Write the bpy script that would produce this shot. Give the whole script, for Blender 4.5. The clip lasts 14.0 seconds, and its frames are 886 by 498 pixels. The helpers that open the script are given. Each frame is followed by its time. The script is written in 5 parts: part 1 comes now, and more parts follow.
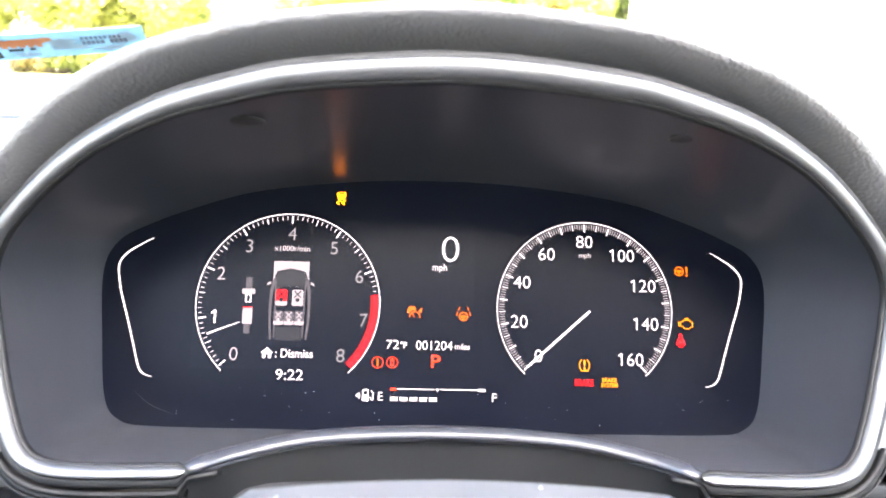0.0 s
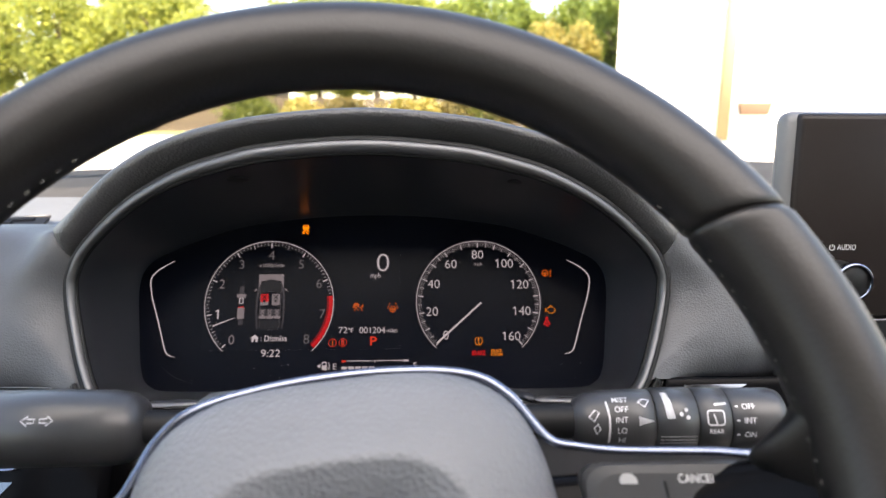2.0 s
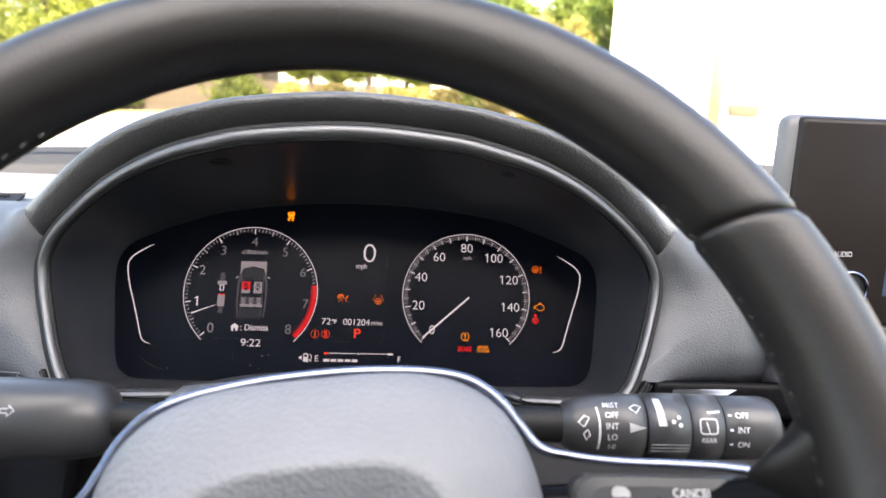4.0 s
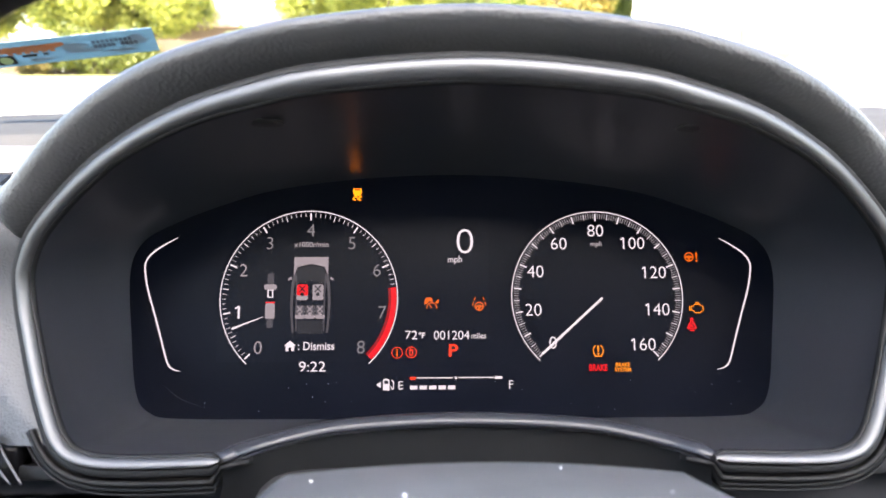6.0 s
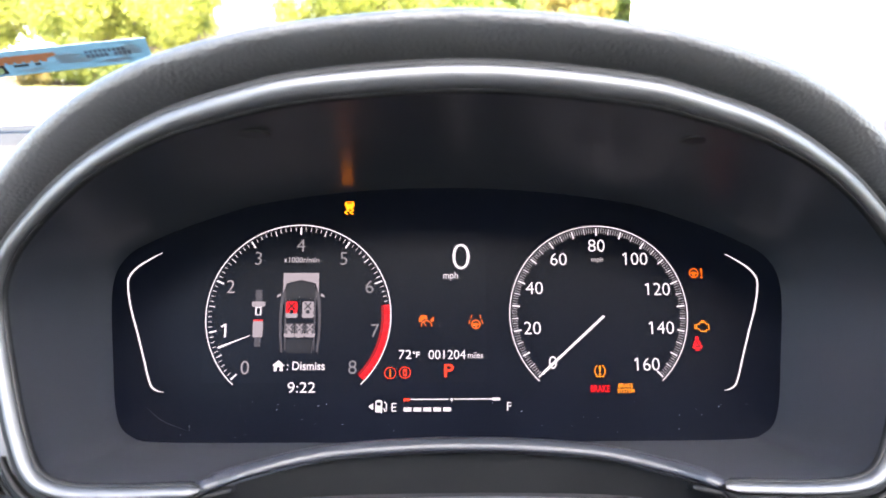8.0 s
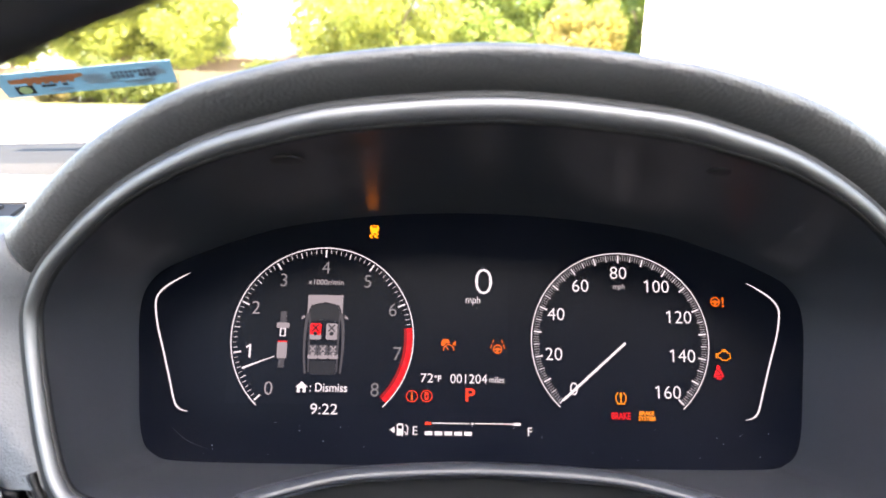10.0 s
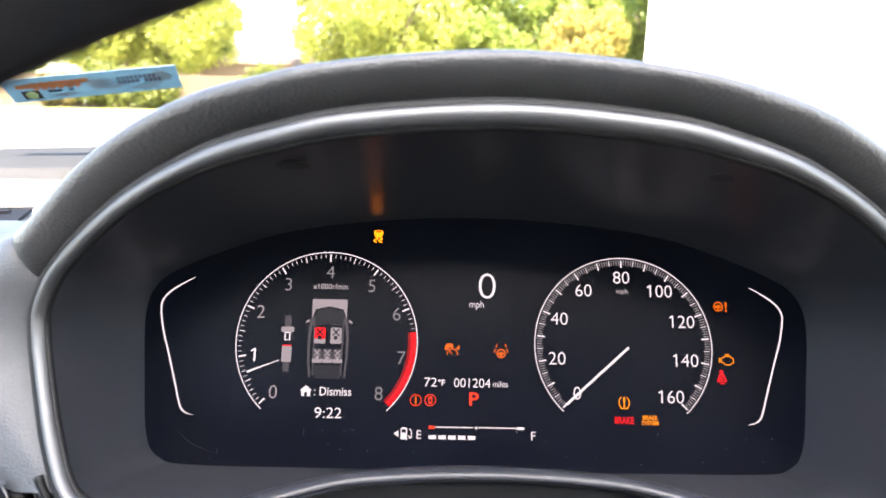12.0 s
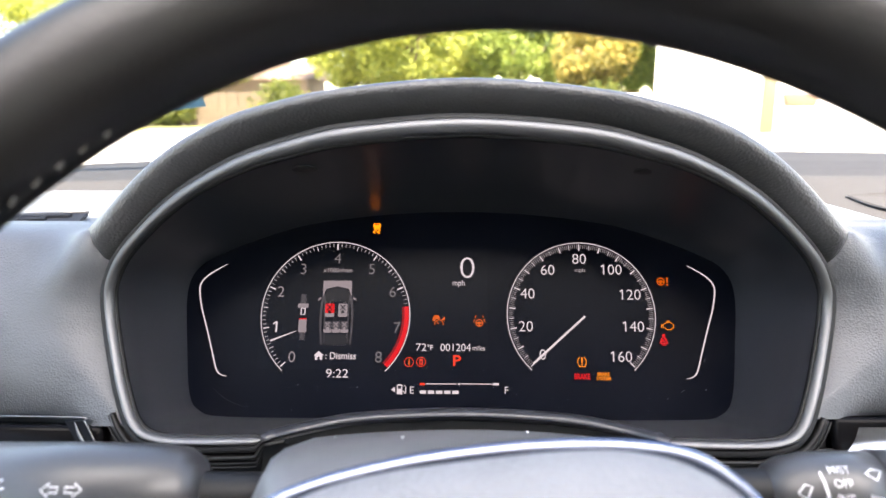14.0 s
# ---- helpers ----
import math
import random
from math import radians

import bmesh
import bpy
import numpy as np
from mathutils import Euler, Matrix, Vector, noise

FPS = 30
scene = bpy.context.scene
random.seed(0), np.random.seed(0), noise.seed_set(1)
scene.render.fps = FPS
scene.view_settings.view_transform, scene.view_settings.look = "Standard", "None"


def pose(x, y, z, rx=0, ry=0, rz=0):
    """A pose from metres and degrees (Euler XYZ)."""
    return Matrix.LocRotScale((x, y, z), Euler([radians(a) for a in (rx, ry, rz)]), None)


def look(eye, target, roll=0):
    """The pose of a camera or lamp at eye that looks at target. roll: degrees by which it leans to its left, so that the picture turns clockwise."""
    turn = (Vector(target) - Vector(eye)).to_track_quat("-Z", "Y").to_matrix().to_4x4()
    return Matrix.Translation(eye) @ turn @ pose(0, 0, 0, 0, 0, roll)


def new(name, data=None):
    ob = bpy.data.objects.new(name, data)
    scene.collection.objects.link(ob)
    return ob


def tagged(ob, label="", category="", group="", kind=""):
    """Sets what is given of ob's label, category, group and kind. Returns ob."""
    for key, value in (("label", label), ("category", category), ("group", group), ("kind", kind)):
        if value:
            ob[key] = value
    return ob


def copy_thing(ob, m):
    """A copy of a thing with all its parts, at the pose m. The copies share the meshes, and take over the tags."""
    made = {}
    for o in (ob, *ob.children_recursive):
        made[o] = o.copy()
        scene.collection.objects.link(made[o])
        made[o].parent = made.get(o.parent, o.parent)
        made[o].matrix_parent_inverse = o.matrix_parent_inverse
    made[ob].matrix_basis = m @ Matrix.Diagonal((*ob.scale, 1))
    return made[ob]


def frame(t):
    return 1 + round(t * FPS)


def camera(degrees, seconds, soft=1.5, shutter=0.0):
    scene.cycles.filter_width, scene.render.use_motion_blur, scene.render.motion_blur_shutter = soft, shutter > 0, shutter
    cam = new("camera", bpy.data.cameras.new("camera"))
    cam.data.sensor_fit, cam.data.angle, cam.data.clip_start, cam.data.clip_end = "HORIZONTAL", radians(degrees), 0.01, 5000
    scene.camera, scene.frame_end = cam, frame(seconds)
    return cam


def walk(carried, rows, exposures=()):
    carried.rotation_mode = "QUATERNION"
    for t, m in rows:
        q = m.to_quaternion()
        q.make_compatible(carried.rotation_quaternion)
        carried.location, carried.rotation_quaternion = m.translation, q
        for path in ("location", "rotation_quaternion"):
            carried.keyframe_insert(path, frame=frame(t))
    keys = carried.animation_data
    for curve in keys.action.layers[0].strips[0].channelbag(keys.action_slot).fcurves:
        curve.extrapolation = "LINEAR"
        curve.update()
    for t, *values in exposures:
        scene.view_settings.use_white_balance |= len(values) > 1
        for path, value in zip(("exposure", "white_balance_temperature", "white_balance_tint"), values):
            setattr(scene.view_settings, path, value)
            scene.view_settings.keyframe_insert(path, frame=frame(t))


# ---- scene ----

# ---------------------------------------------------------------- camera
# The gauge face is the plane y = 0 of a leaning frame (x right, y into the dash, z up the face).
LEAN_BACK, GAUGE_HEIGHT = 24.0, 1.05
BASE = pose(0, 0, GAUGE_HEIGHT, -LEAN_BACK, 0, 0)
cam = camera(69.5, 14.0, soft=1.5)
cam.data.dof.use_dof = True
cam.data.dof.focus_distance = 0.415
cam.data.dof.aperture_fstop = 10.0
# seconds, eye x y z, yaw, pitch, roll in the gauge frame
ROWS = [
    (0.0, -0.00986, -0.35802, -0.01813, -2.122, 8.104, 1.271),
    (0.5, -0.01224, -0.40059, -0.03173, -1.868, 9.448, 0.778),
    (1.0, -0.00969, -0.44806, -0.03677, -2.074, 9.769, 0.858),
    (1.5, 0.01295, -0.48447, -0.05402, -1.678, 10.859, 0.306),
    (2.0, 0.03834, -0.50773, -0.06266, -2.009, 11.847, -0.569),
    (2.2, 0.04804, -0.511, -0.06063, -2.685, 11.994, -1.131),
    (3.2, 0.066, -0.52, -0.059, -3.4, 11.4, 0.2),
    (4.3, 0.0080, -0.47420, -0.05150, -2.780, 10.450, 1.910),
    (4.5, -0.01163, -0.46161, -0.03619, -1.869, 9.714, 2.215),
    (4.8, -0.01652, -0.44282, -0.02958, -0.704, 8.287, 1.992),
    (5.0, -0.00983, -0.42793, -0.02843, -0.243, 7.796, 1.938),
    (5.5, -0.00972, -0.38807, -0.01768, -0.403, 6.862, 0.622),
    (6.0, -0.01346, -0.36783, -0.01806, -1.317, 7.178, -0.139),
    (6.5, -0.0116, -0.36277, -0.01576, -1.853, 7.273, -0.326),
    (7.0, -0.01155, -0.35628, -0.01559, -1.892, 7.641, -0.414),
    (7.5, -0.0116, -0.35439, -0.01513, -1.654, 7.894, -0.295),
    (8.0, -0.01127, -0.3544, -0.01389, -1.438, 8.187, -0.092),
    (10.5, -0.02032, -0.35934, -0.01241, -0.51, 10.24, 1.113),
    (11.0, -0.0196, -0.35929, -0.01245, -0.549, 10.274, 1.173),
    (11.5, -0.0203, -0.35968, -0.0115, -0.493, 10.321, 1.168),
    (12.0, -0.01982, -0.36083, -0.01233, -0.322, 10.378, 1.087),
    (12.5, -0.01942, -0.36251, -0.01475, -0.021, 10.537, 0.905),
    (13.0, -0.01829, -0.37278, -0.02052, 0.413, 10.716, 0.77),
    (13.5, -0.00685, -0.39932, -0.03523, 1.009, 11.374, 0.412),
    (14.0, -0.00099, -0.43189, -0.04052, 1.069, 11.310, 0.349),
]
EXPOSURES = [(0.0, 5.25, 7700, 17), (0.5, 4.45, 7750, 17), (1.0, 3.65, 7850, 17), (1.5, 3.1, 7900, 17), (2.2, 2.65, 8000, 17), (4.3, 3.27, 7800, 17), (5.0, 3.27, 7750, 17), (5.5, 3.45, 7700, 17), (6.5, 4.05, 7400, 17), (7.3, 4.2, 7400, 17), (8.2, 4.28, 7350, 17), (10.3, 3.97, 7650, 17), (12.5, 3.92, 7650, 17), (13.5, 3.75, 7700, 17), (14.0, 3.44, 7750, 17)]
walk(cam, [(t, BASE @ pose(x, y, z, 90 + pitch, 0, yaw) @ pose(0, 0, 0, 0, 0, roll)) for t, x, y, z, yaw, pitch, roll in ROWS], EXPOSURES)

# ---------------------------------------------------------------- light
SUN_UP, SUN_AROUND = 62.0, 160.0  # elevation; compass angle from straight ahead, clockwise
world = bpy.data.worlds.new("world")
scene.world = world
world.use_nodes = True
wn = world.node_tree.nodes
sky = wn.new("ShaderNodeTexSky")
sky.sky_type, sky.sun_disc = "NISHITA", False
sky.sun_elevation, sky.sun_rotation = radians(SUN_UP), radians(SUN_AROUND)
wn["Background"].inputs["Strength"].default_value = 0.15
world.node_tree.links.new(sky.outputs[0], wn["Background"].inputs["Color"])
sun = bpy.data.lights.new("sun", "SUN")
sun.energy, sun.angle, sun.color = 4.8, radians(0.5), (1.0, 0.95, 0.86)
sun_ob = new("sun", sun)
a, e = radians(SUN_AROUND), radians(SUN_UP)
sun_ob.matrix_world = look((math.sin(a) * math.cos(e) * 50, math.cos(a) * math.cos(e) * 50, math.sin(e) * 50), (0, 0, 0))


# ---------------------------------------------------------------- materials
def material(name, color, rough=0.5, metal=0.0, vary=0.15, grain=0.0, grain_size=0.001, stains=0.0, coat=0.0, leather=False, spec=0.5, rough_vary=0.08):
    """A surface with colour drift at two scales and a fine relief; sizes in metres."""
    m = bpy.data.materials.new(name)
    m.use_nodes = True
    nt = m.node_tree
    n, links = nt.nodes, nt.links.new
    b = n["Principled BSDF"]
    b.inputs["Roughness"].default_value = rough
    b.inputs["Metallic"].default_value = metal
    b.inputs["Specular IOR Level"].default_value = spec
    b.inputs["Coat Weight"].default_value = coat
    b.inputs["Coat Roughness"].default_value = 0.05
    tc = n.new("ShaderNodeTexCoord")
    broad = n.new("ShaderNodeTexNoise")
    broad.inputs["Scale"].default_value = 0.03 / max(grain_size, 1e-4)
    broad.inputs["Detail"].default_value = 5
    links(tc.outputs["Object"], broad.inputs["Vector"])
    ramp = n.new("ShaderNodeMapRange")
    ramp.inputs["From Min"].default_value, ramp.inputs["From Max"].default_value = 0.3, 0.7
    ramp.inputs["To Min"].default_value, ramp.inputs["To Max"].default_value = 1 - vary, 1 + vary
    links(broad.outputs["Fac"], ramp.inputs["Value"])
    mul = n.new("ShaderNodeVectorMath")
    mul.operation = "SCALE"
    mul.inputs[0].default_value = color
    links(ramp.outputs["Result"], mul.inputs["Scale"])
    links(mul.outputs["Vector"], b.inputs["Base Color"])
    rr = n.new("ShaderNodeMapRange")
    rr.inputs["To Min"].default_value, rr.inputs["To Max"].default_value = max(rough - rough_vary - stains, 0.02), min(rough + rough_vary + stains, 1)
    links(broad.outputs["Fac"], rr.inputs["Value"])
    links(rr.outputs["Result"], b.inputs["Roughness"])
    if grain:
        if leather:
            fine = n.new("ShaderNodeTexVoronoi")
            fine.feature = "SMOOTH_F1"
            out = "Distance"
        else:
            fine = n.new("ShaderNodeTexNoise")
            fine.inputs["Detail"].default_value = 3
            out = "Fac"
        fine.inputs["Scale"].default_value = 1 / grain_size
        links(tc.outputs["Object"], fine.inputs["Vector"])
        bump = n.new("ShaderNodeBump")
        bump.inputs["Strength"].default_value = grain
        bump.inputs["Distance"].default_value = grain_size * (0.5 if leather else 0.35)
        links(fine.outputs[out], bump.inputs["Height"])
        links(bump.outputs["Normal"], b.inputs["Normal"])
    return m


def glow(name, color, strength):
    m = bpy.data.materials.new(name)
    m.use_nodes = True
    b = m.node_tree.nodes["Principled BSDF"]
    b.inputs["Base Color"].default_value = (0.0022, 0.0030, 0.0060, 1)
    b.inputs["Roughness"].default_value = 0.3
    b.inputs["Specular IOR Level"].default_value = 0.07
    b.inputs["Emission Color"].default_value = (*color, 1)
    b.inputs["Emission Strength"].default_value = strength
    return m


def clear_glass(name, tint=(0.93, 0.96, 0.94)):
    """Thin glass: clear, with a weak mirror image."""
    m = bpy.data.materials.new(name)
    m.use_nodes = True
    n, links = m.node_tree.nodes, m.node_tree.links.new
    clear, shine, mix = n.new("ShaderNodeBsdfTransparent"), n.new("ShaderNodeBsdfGlossy"), n.new("ShaderNodeMixShader")
    clear.inputs["Color"].default_value = (*tint, 1)
    shine.inputs["Roughness"].default_value = 0.01
    mix.inputs["Fac"].default_value = 0.03
    links(clear.outputs[0], mix.inputs[1])
    links(shine.outputs[0], mix.inputs[2])
    links(mix.outputs[0], n["Material Output"].inputs["Surface"])
    return m


LIT = 0.076  # brightness of a fully lit sign on the gauges
M_FACE = material("gauge_black", (0.0022, 0.0030, 0.0060), 0.3, vary=0.2, grain_size=0.002, spec=0.06)
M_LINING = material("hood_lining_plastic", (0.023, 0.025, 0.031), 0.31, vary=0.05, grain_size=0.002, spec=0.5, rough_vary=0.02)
# One skin in two tones: lit on the pads, shaded on the hood.
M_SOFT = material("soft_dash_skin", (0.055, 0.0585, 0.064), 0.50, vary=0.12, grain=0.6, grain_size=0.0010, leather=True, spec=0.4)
M_SOFT_SHADED = material("hood_skin", (0.036, 0.0372, 0.0395), 0.48, vary=0.12, grain=0.55, grain_size=0.0014, leather=True, spec=0.6)
M_TOP = material("dash_top_skin", (0.025, 0.025, 0.0255), 0.85, vary=0.12, grain=0.4, grain_size=0.0016, leather=True, spec=0.12)
M_FAR = material("windscreen_panel", (0.014, 0.0152, 0.0172), 0.85, vary=0.08, grain=0.25, grain_size=0.0012, spec=0.12)
M_VENT = material("vent_black", (0.020, 0.020, 0.022), 0.85, vary=0.15, spec=0.1)
M_BEZEL = material("bezel_plastic", (0.016, 0.0165, 0.0175), 0.6, vary=0.06, grain=0.0, spec=0.12)
M_SILVER = material("satin_silver", (0.124, 0.126, 0.131), 0.54, metal=1.0, vary=0.05, grain_size=0.001)
M_STEEL = material("dark_chrome", (0.10, 0.115, 0.14), 0.14, metal=1.0, vary=0.05, grain_size=0.001)
# The blue in this chrome's colour stands for reflected sky.
M_CHROME = material("bright_chrome", (0.17, 0.19, 0.25), 0.15, metal=1.0, vary=0.03, grain_size=0.001)
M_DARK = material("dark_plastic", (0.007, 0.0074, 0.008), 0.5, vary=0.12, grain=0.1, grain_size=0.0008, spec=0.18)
M_SWITCH = material("switch_plastic", (0.022, 0.0225, 0.024), 0.45, vary=0.1, grain=0.2, grain_size=0.0007, spec=0.3)
# Colour raised above the bare plastic to stand for overhead light.
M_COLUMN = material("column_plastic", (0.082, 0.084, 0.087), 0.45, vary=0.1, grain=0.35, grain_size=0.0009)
M_PIANO = material("piano_black", (0.003, 0.003, 0.0035), 0.12, vary=0.1, spec=0.045)
M_RIM = material("wheel_leather", (0.0042, 0.0038, 0.0038), 0.40, spec=0.34, vary=0.15, grain=0.14, grain_size=0.0012, leather=True)
# Lighter and bluer than the dark plastic, for light and sheen from above.
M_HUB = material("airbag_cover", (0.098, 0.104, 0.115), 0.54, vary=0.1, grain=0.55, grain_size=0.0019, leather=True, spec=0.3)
M_STALK = material("stalk_plastic", (0.025, 0.0255, 0.027), 0.36, vary=0.1, grain=0.25, grain_size=0.0007)
M_PRINT = material("white_print", (0.42, 0.42, 0.43), 0.5, vary=0.08)
M_THREAD = material("grey_thread", (0.055, 0.053, 0.048), 0.8, vary=0.2)
M_DUST = material("dust", (0.7, 0.7, 0.7), 0.9)
M_HEADLINER = material("headliner", (0.80, 0.78, 0.75), 0.9, vary=0.06, grain=0.3, grain_size=0.002)
M_CABIN = material("cabin_cloth", (0.085, 0.080, 0.076), 0.85, vary=0.1, grain=0.3, grain_size=0.0015)
M_WHITE = glow("lit_white", (0.93, 0.89, 1.05), LIT)
M_WHITE_DIM = glow("lit_white_dim", (0.88, 0.85, 1.0), LIT * 0.27)
M_GREY_A = glow("lit_grey_light", (0.86, 0.78, 0.92), LIT * 0.42)
M_GREY_B = glow("lit_grey_mid", (0.86, 0.82, 0.98), LIT * 0.095)
M_GREY_C = glow("lit_grey_dark", (0.9, 0.9, 1.0), LIT * 0.03)
M_BLACK = glow("unlit_black", (0.38, 0.50, 1.0), LIT * 0.0007)
M_RED = glow("lit_red", (1.0, 0.014, 0.017), LIT * 0.95)
M_RED_DIM = glow("lit_red_dim", (1.0, 0.02, 0.014), LIT * 0.34)
M_CAPTION = glow("lit_white_soft", (0.9, 0.86, 1.0), LIT * 0.62)
M_RED_B = glow("lit_red_orange", (1.0, 0.06, 0.02), LIT * 1.1)
M_ORANGE = glow("lit_orange", (1.0, 0.17, 0.01), LIT * 0.9)
M_AMBER_HOT = glow("lit_amber_strong", (1.0, 0.27, 0.012), LIT * 2.6)
M_AMBER = glow("lit_amber", (1.0, 0.3, 0.012), LIT * 1.3)
M_GLASS = clear_glass("window_glass")
# Tints of the unseen panes, set by how much light they hold back.
M_SIDE_GLASS = clear_glass("side_glass", (0.82, 0.86, 0.84))
M_DARK_GLASS = clear_glass("privacy_glass", (0.40, 0.42, 0.42))
M_PANE = material("touch_pane", (0.014, 0.0115, 0.011), 0.25, vary=0.1, grain_size=0.004, spec=0.12)
M_PALE = glow("lit_pale_pink", (1.0, 0.72, 0.72), LIT * 0.35)
M_LCD = glow("lit_blue_grey", (0.30, 0.52, 0.85), LIT * 0.35)


def paper(name, color, through_light=0.5):
    """Thin printed film that lets some light through."""
    m = material(name, color, 0.6, vary=0.06, grain_size=0.003)
    n, links = m.node_tree.nodes, m.node_tree.links.new
    t, mix = n.new("ShaderNodeBsdfTranslucent"), n.new("ShaderNodeMixShader")
    t.inputs["Color"].default_value = (*color, 1)
    mix.inputs["Fac"].default_value = through_light
    links(n["Principled BSDF"].outputs[0], mix.inputs[1])
    links(t.outputs[0], mix.inputs[2])
    links(mix.outputs[0], n["Material Output"].inputs["Surface"])
    return m


# Film of the added roof sheet; its blue tint stands for skylight.
M_LIGHT_SHEET = paper("woven_blind", (0.88, 0.93, 0.98), 0.90)
M_LABEL = paper("label_blue", (0.125, 0.225, 0.285))
M_LABEL_PALE = paper("label_pale", (0.17, 0.265, 0.335))
M_LABEL_ORANGE = paper("label_orange", (0.36, 0.15, 0.07))
M_LABEL_GREEN = paper("label_green", (0.30, 0.42, 0.22))
M_LABEL_INK = paper("label_ink", (0.07, 0.10, 0.14))


# ---------------------------------------------------------------- building helpers
def mesh_of(name, verts, faces, mat, smooth=False):
    me = bpy.data.meshes.new(name)
    me.from_pydata([tuple(v) for v in verts], [], faces)
    me.materials.append(mat)
    if smooth:
        me.polygons.foreach_set("use_smooth", [True] * len(me.polygons))
    me.update()
    return me


class Sign:
    """A part that takes its first piece as its own mesh and its further pieces as sub-parts."""

    def __init__(self, name, label, owner):
        self.name, self.label, self.owner, self.ob = name, label, owner, None


def put(name, me, parent, label=""):
    if isinstance(parent, Sign):
        if parent.ob is None:
            parent.ob = put(parent.name, me, parent.owner, parent.label)
            return parent.ob
        parent = parent.ob
    ob = new(name, me)
    ob.parent = parent
    return tagged(ob, label) if label else ob


def part(name, bm, mat, parent, label="", smooth=True):
    bmesh.ops.recalc_face_normals(bm, faces=bm.faces)
    me = bpy.data.meshes.new(name)
    bm.to_mesh(me)
    bm.free()
    me.materials.append(mat)
    if smooth:
        me.polygons.foreach_set("use_smooth", [True] * len(me.polygons))
    return put(name, me, parent, label)


def thing(name, label, category, m=Matrix(), group="", kind=""):
    ob = new(name)
    ob.empty_display_size = 0.02
    ob.matrix_world = m
    return tagged(ob, label, category, group, kind)


def box(bm, x0, x1, y0, y1, z0, z1, bevel=0.0, segments=2):
    r = bmesh.ops.create_cube(bm, size=1.0)
    vs = r["verts"]
    for v in vs:
        v.co = Vector((x0 if v.co.x < 0 else x1, y0 if v.co.y < 0 else y1, z0 if v.co.z < 0 else z1))
    if bevel:
        es = list({ed for v in vs for ed in v.link_edges})
        bmesh.ops.bevel(bm, geom=es, offset=bevel, segments=segments, affect="EDGES", profile=0.5)
    return bm


def a_box(*args, **kw):
    return box(bmesh.new(), *args, **kw)


def spline(points, steps=8, closed=False):
    """A smooth curve through a few points (Catmull-Rom)."""
    pts = [Vector(p) for p in points]
    n, out = len(pts), []
    spans = n if closed else n - 1
    for i in range(spans):
        if closed:
            p0, p1, p2, p3 = (pts[(i + k) % n] for k in (-1, 0, 1, 2))
        else:
            p1, p2 = pts[i], pts[i + 1]
            p0 = pts[i - 1] if i else p1 * 2 - p2
            p3 = pts[i + 2] if i + 2 < n else p2 * 2 - p1
        for k in range(steps):
            u = k / steps
            out.append(0.5 * (2 * p1 + (p2 - p0) * u + (2 * p0 - 5 * p1 + 4 * p2 - p3) * u * u + (3 * p1 - p0 - 3 * p2 + p3) * u ** 3))
    if not closed:
        out.append(pts[-1])
    return out


def loft(rows, closed_rows=False, closed_columns=False):
    """A skin over rows of equally many points."""
    bm = bmesh.new()
    grid = [[bm.verts.new(p) for p in row] for row in rows]
    nr, nc = len(grid), len(grid[0])
    for i in range(nr if closed_rows else nr - 1):
        for j in range(nc if closed_columns else nc - 1):
            q = (grid[i][j], grid[i][(j + 1) % nc], grid[(i + 1) % nr][(j + 1) % nc], grid[(i + 1) % nr][j])
            bm.faces.new(q)
    return bm


def sweep(path, profile, up=(0, -1, 0), closed=False, taper=None):
    """Carries a closed profile of (side, up) offsets along a path."""
    rows, n = [], len(path)
    for i, p in enumerate(path):
        a0 = path[(i - 1) % n] if closed or i else path[i]
        a1 = path[(i + 1) % n] if closed or i < n - 1 else path[i]
        ahead = (a1 - a0).normalized()
        side = ahead.cross(Vector(up)).normalized()
        top = side.cross(ahead).normalized()
        k = taper(i / (n - 1)) if taper else 1.0
        rows.append([p + side * s * k + top * u * k for s, u in profile])
    bm = loft(rows, closed_rows=closed, closed_columns=True)
    if not closed:
        bm.verts.ensure_lookup_table()
        m = len(profile)
        bm.faces.new(bm.verts[:m])
        bm.faces.new(bm.verts[-m:])
    return bm


def oval(ra, rb, n=12):
    return [(ra * math.cos(2 * math.pi * i / n), rb * math.sin(2 * math.pi * i / n)) for i in range(n)]


def lathe(profile, n=40):
    """Turns (radius, along) pairs round the x axis."""
    rows = [[Vector((t, r * math.cos(2 * math.pi * i / n), r * math.sin(2 * math.pi * i / n))) for i in range(n)] for r, t in profile]
    return loft(rows, closed_columns=True)


# flat signs on the gauge face: points (x, z), height h in front of it
def plate(pts, h=0.0006, thick=0.0002):
    bm = bmesh.new()
    vs = [bm.verts.new((x, -h, z)) for x, z in pts]
    f = bm.faces.new(vs)
    r = bmesh.ops.extrude_face_region(bm, geom=[f])
    bmesh.ops.translate(bm, vec=(0, thick, 0), verts=[v for v in r["geom"] if isinstance(v, bmesh.types.BMVert)])
    return bm


def ribbon(pts, width, h=0.0006, bm=None, closed=False):
    bm = bm or bmesh.new()
    P = [Vector((x, 0, z)) for x, z in pts]
    n = len(P)
    rows = []
    for i, p in enumerate(P):
        a0 = P[i - 1] if (closed or i) else p
        a1 = P[(i + 1) % n] if (closed or i < n - 1) else p
        d = (a1 - a0).normalized()
        s = Vector((-d.z, 0, d.x)) * ((width(i / (n - 1)) if callable(width) else width) / 2)
        rows.append((bm.verts.new(p + s + Vector((0, -h, 0))), bm.verts.new(p - s + Vector((0, -h, 0)))))
    for i in range(n if closed else n - 1):
        q, r = rows[i], rows[(i + 1) % n]
        bm.faces.new((q[0], q[1], r[1], r[0]))
    return bm


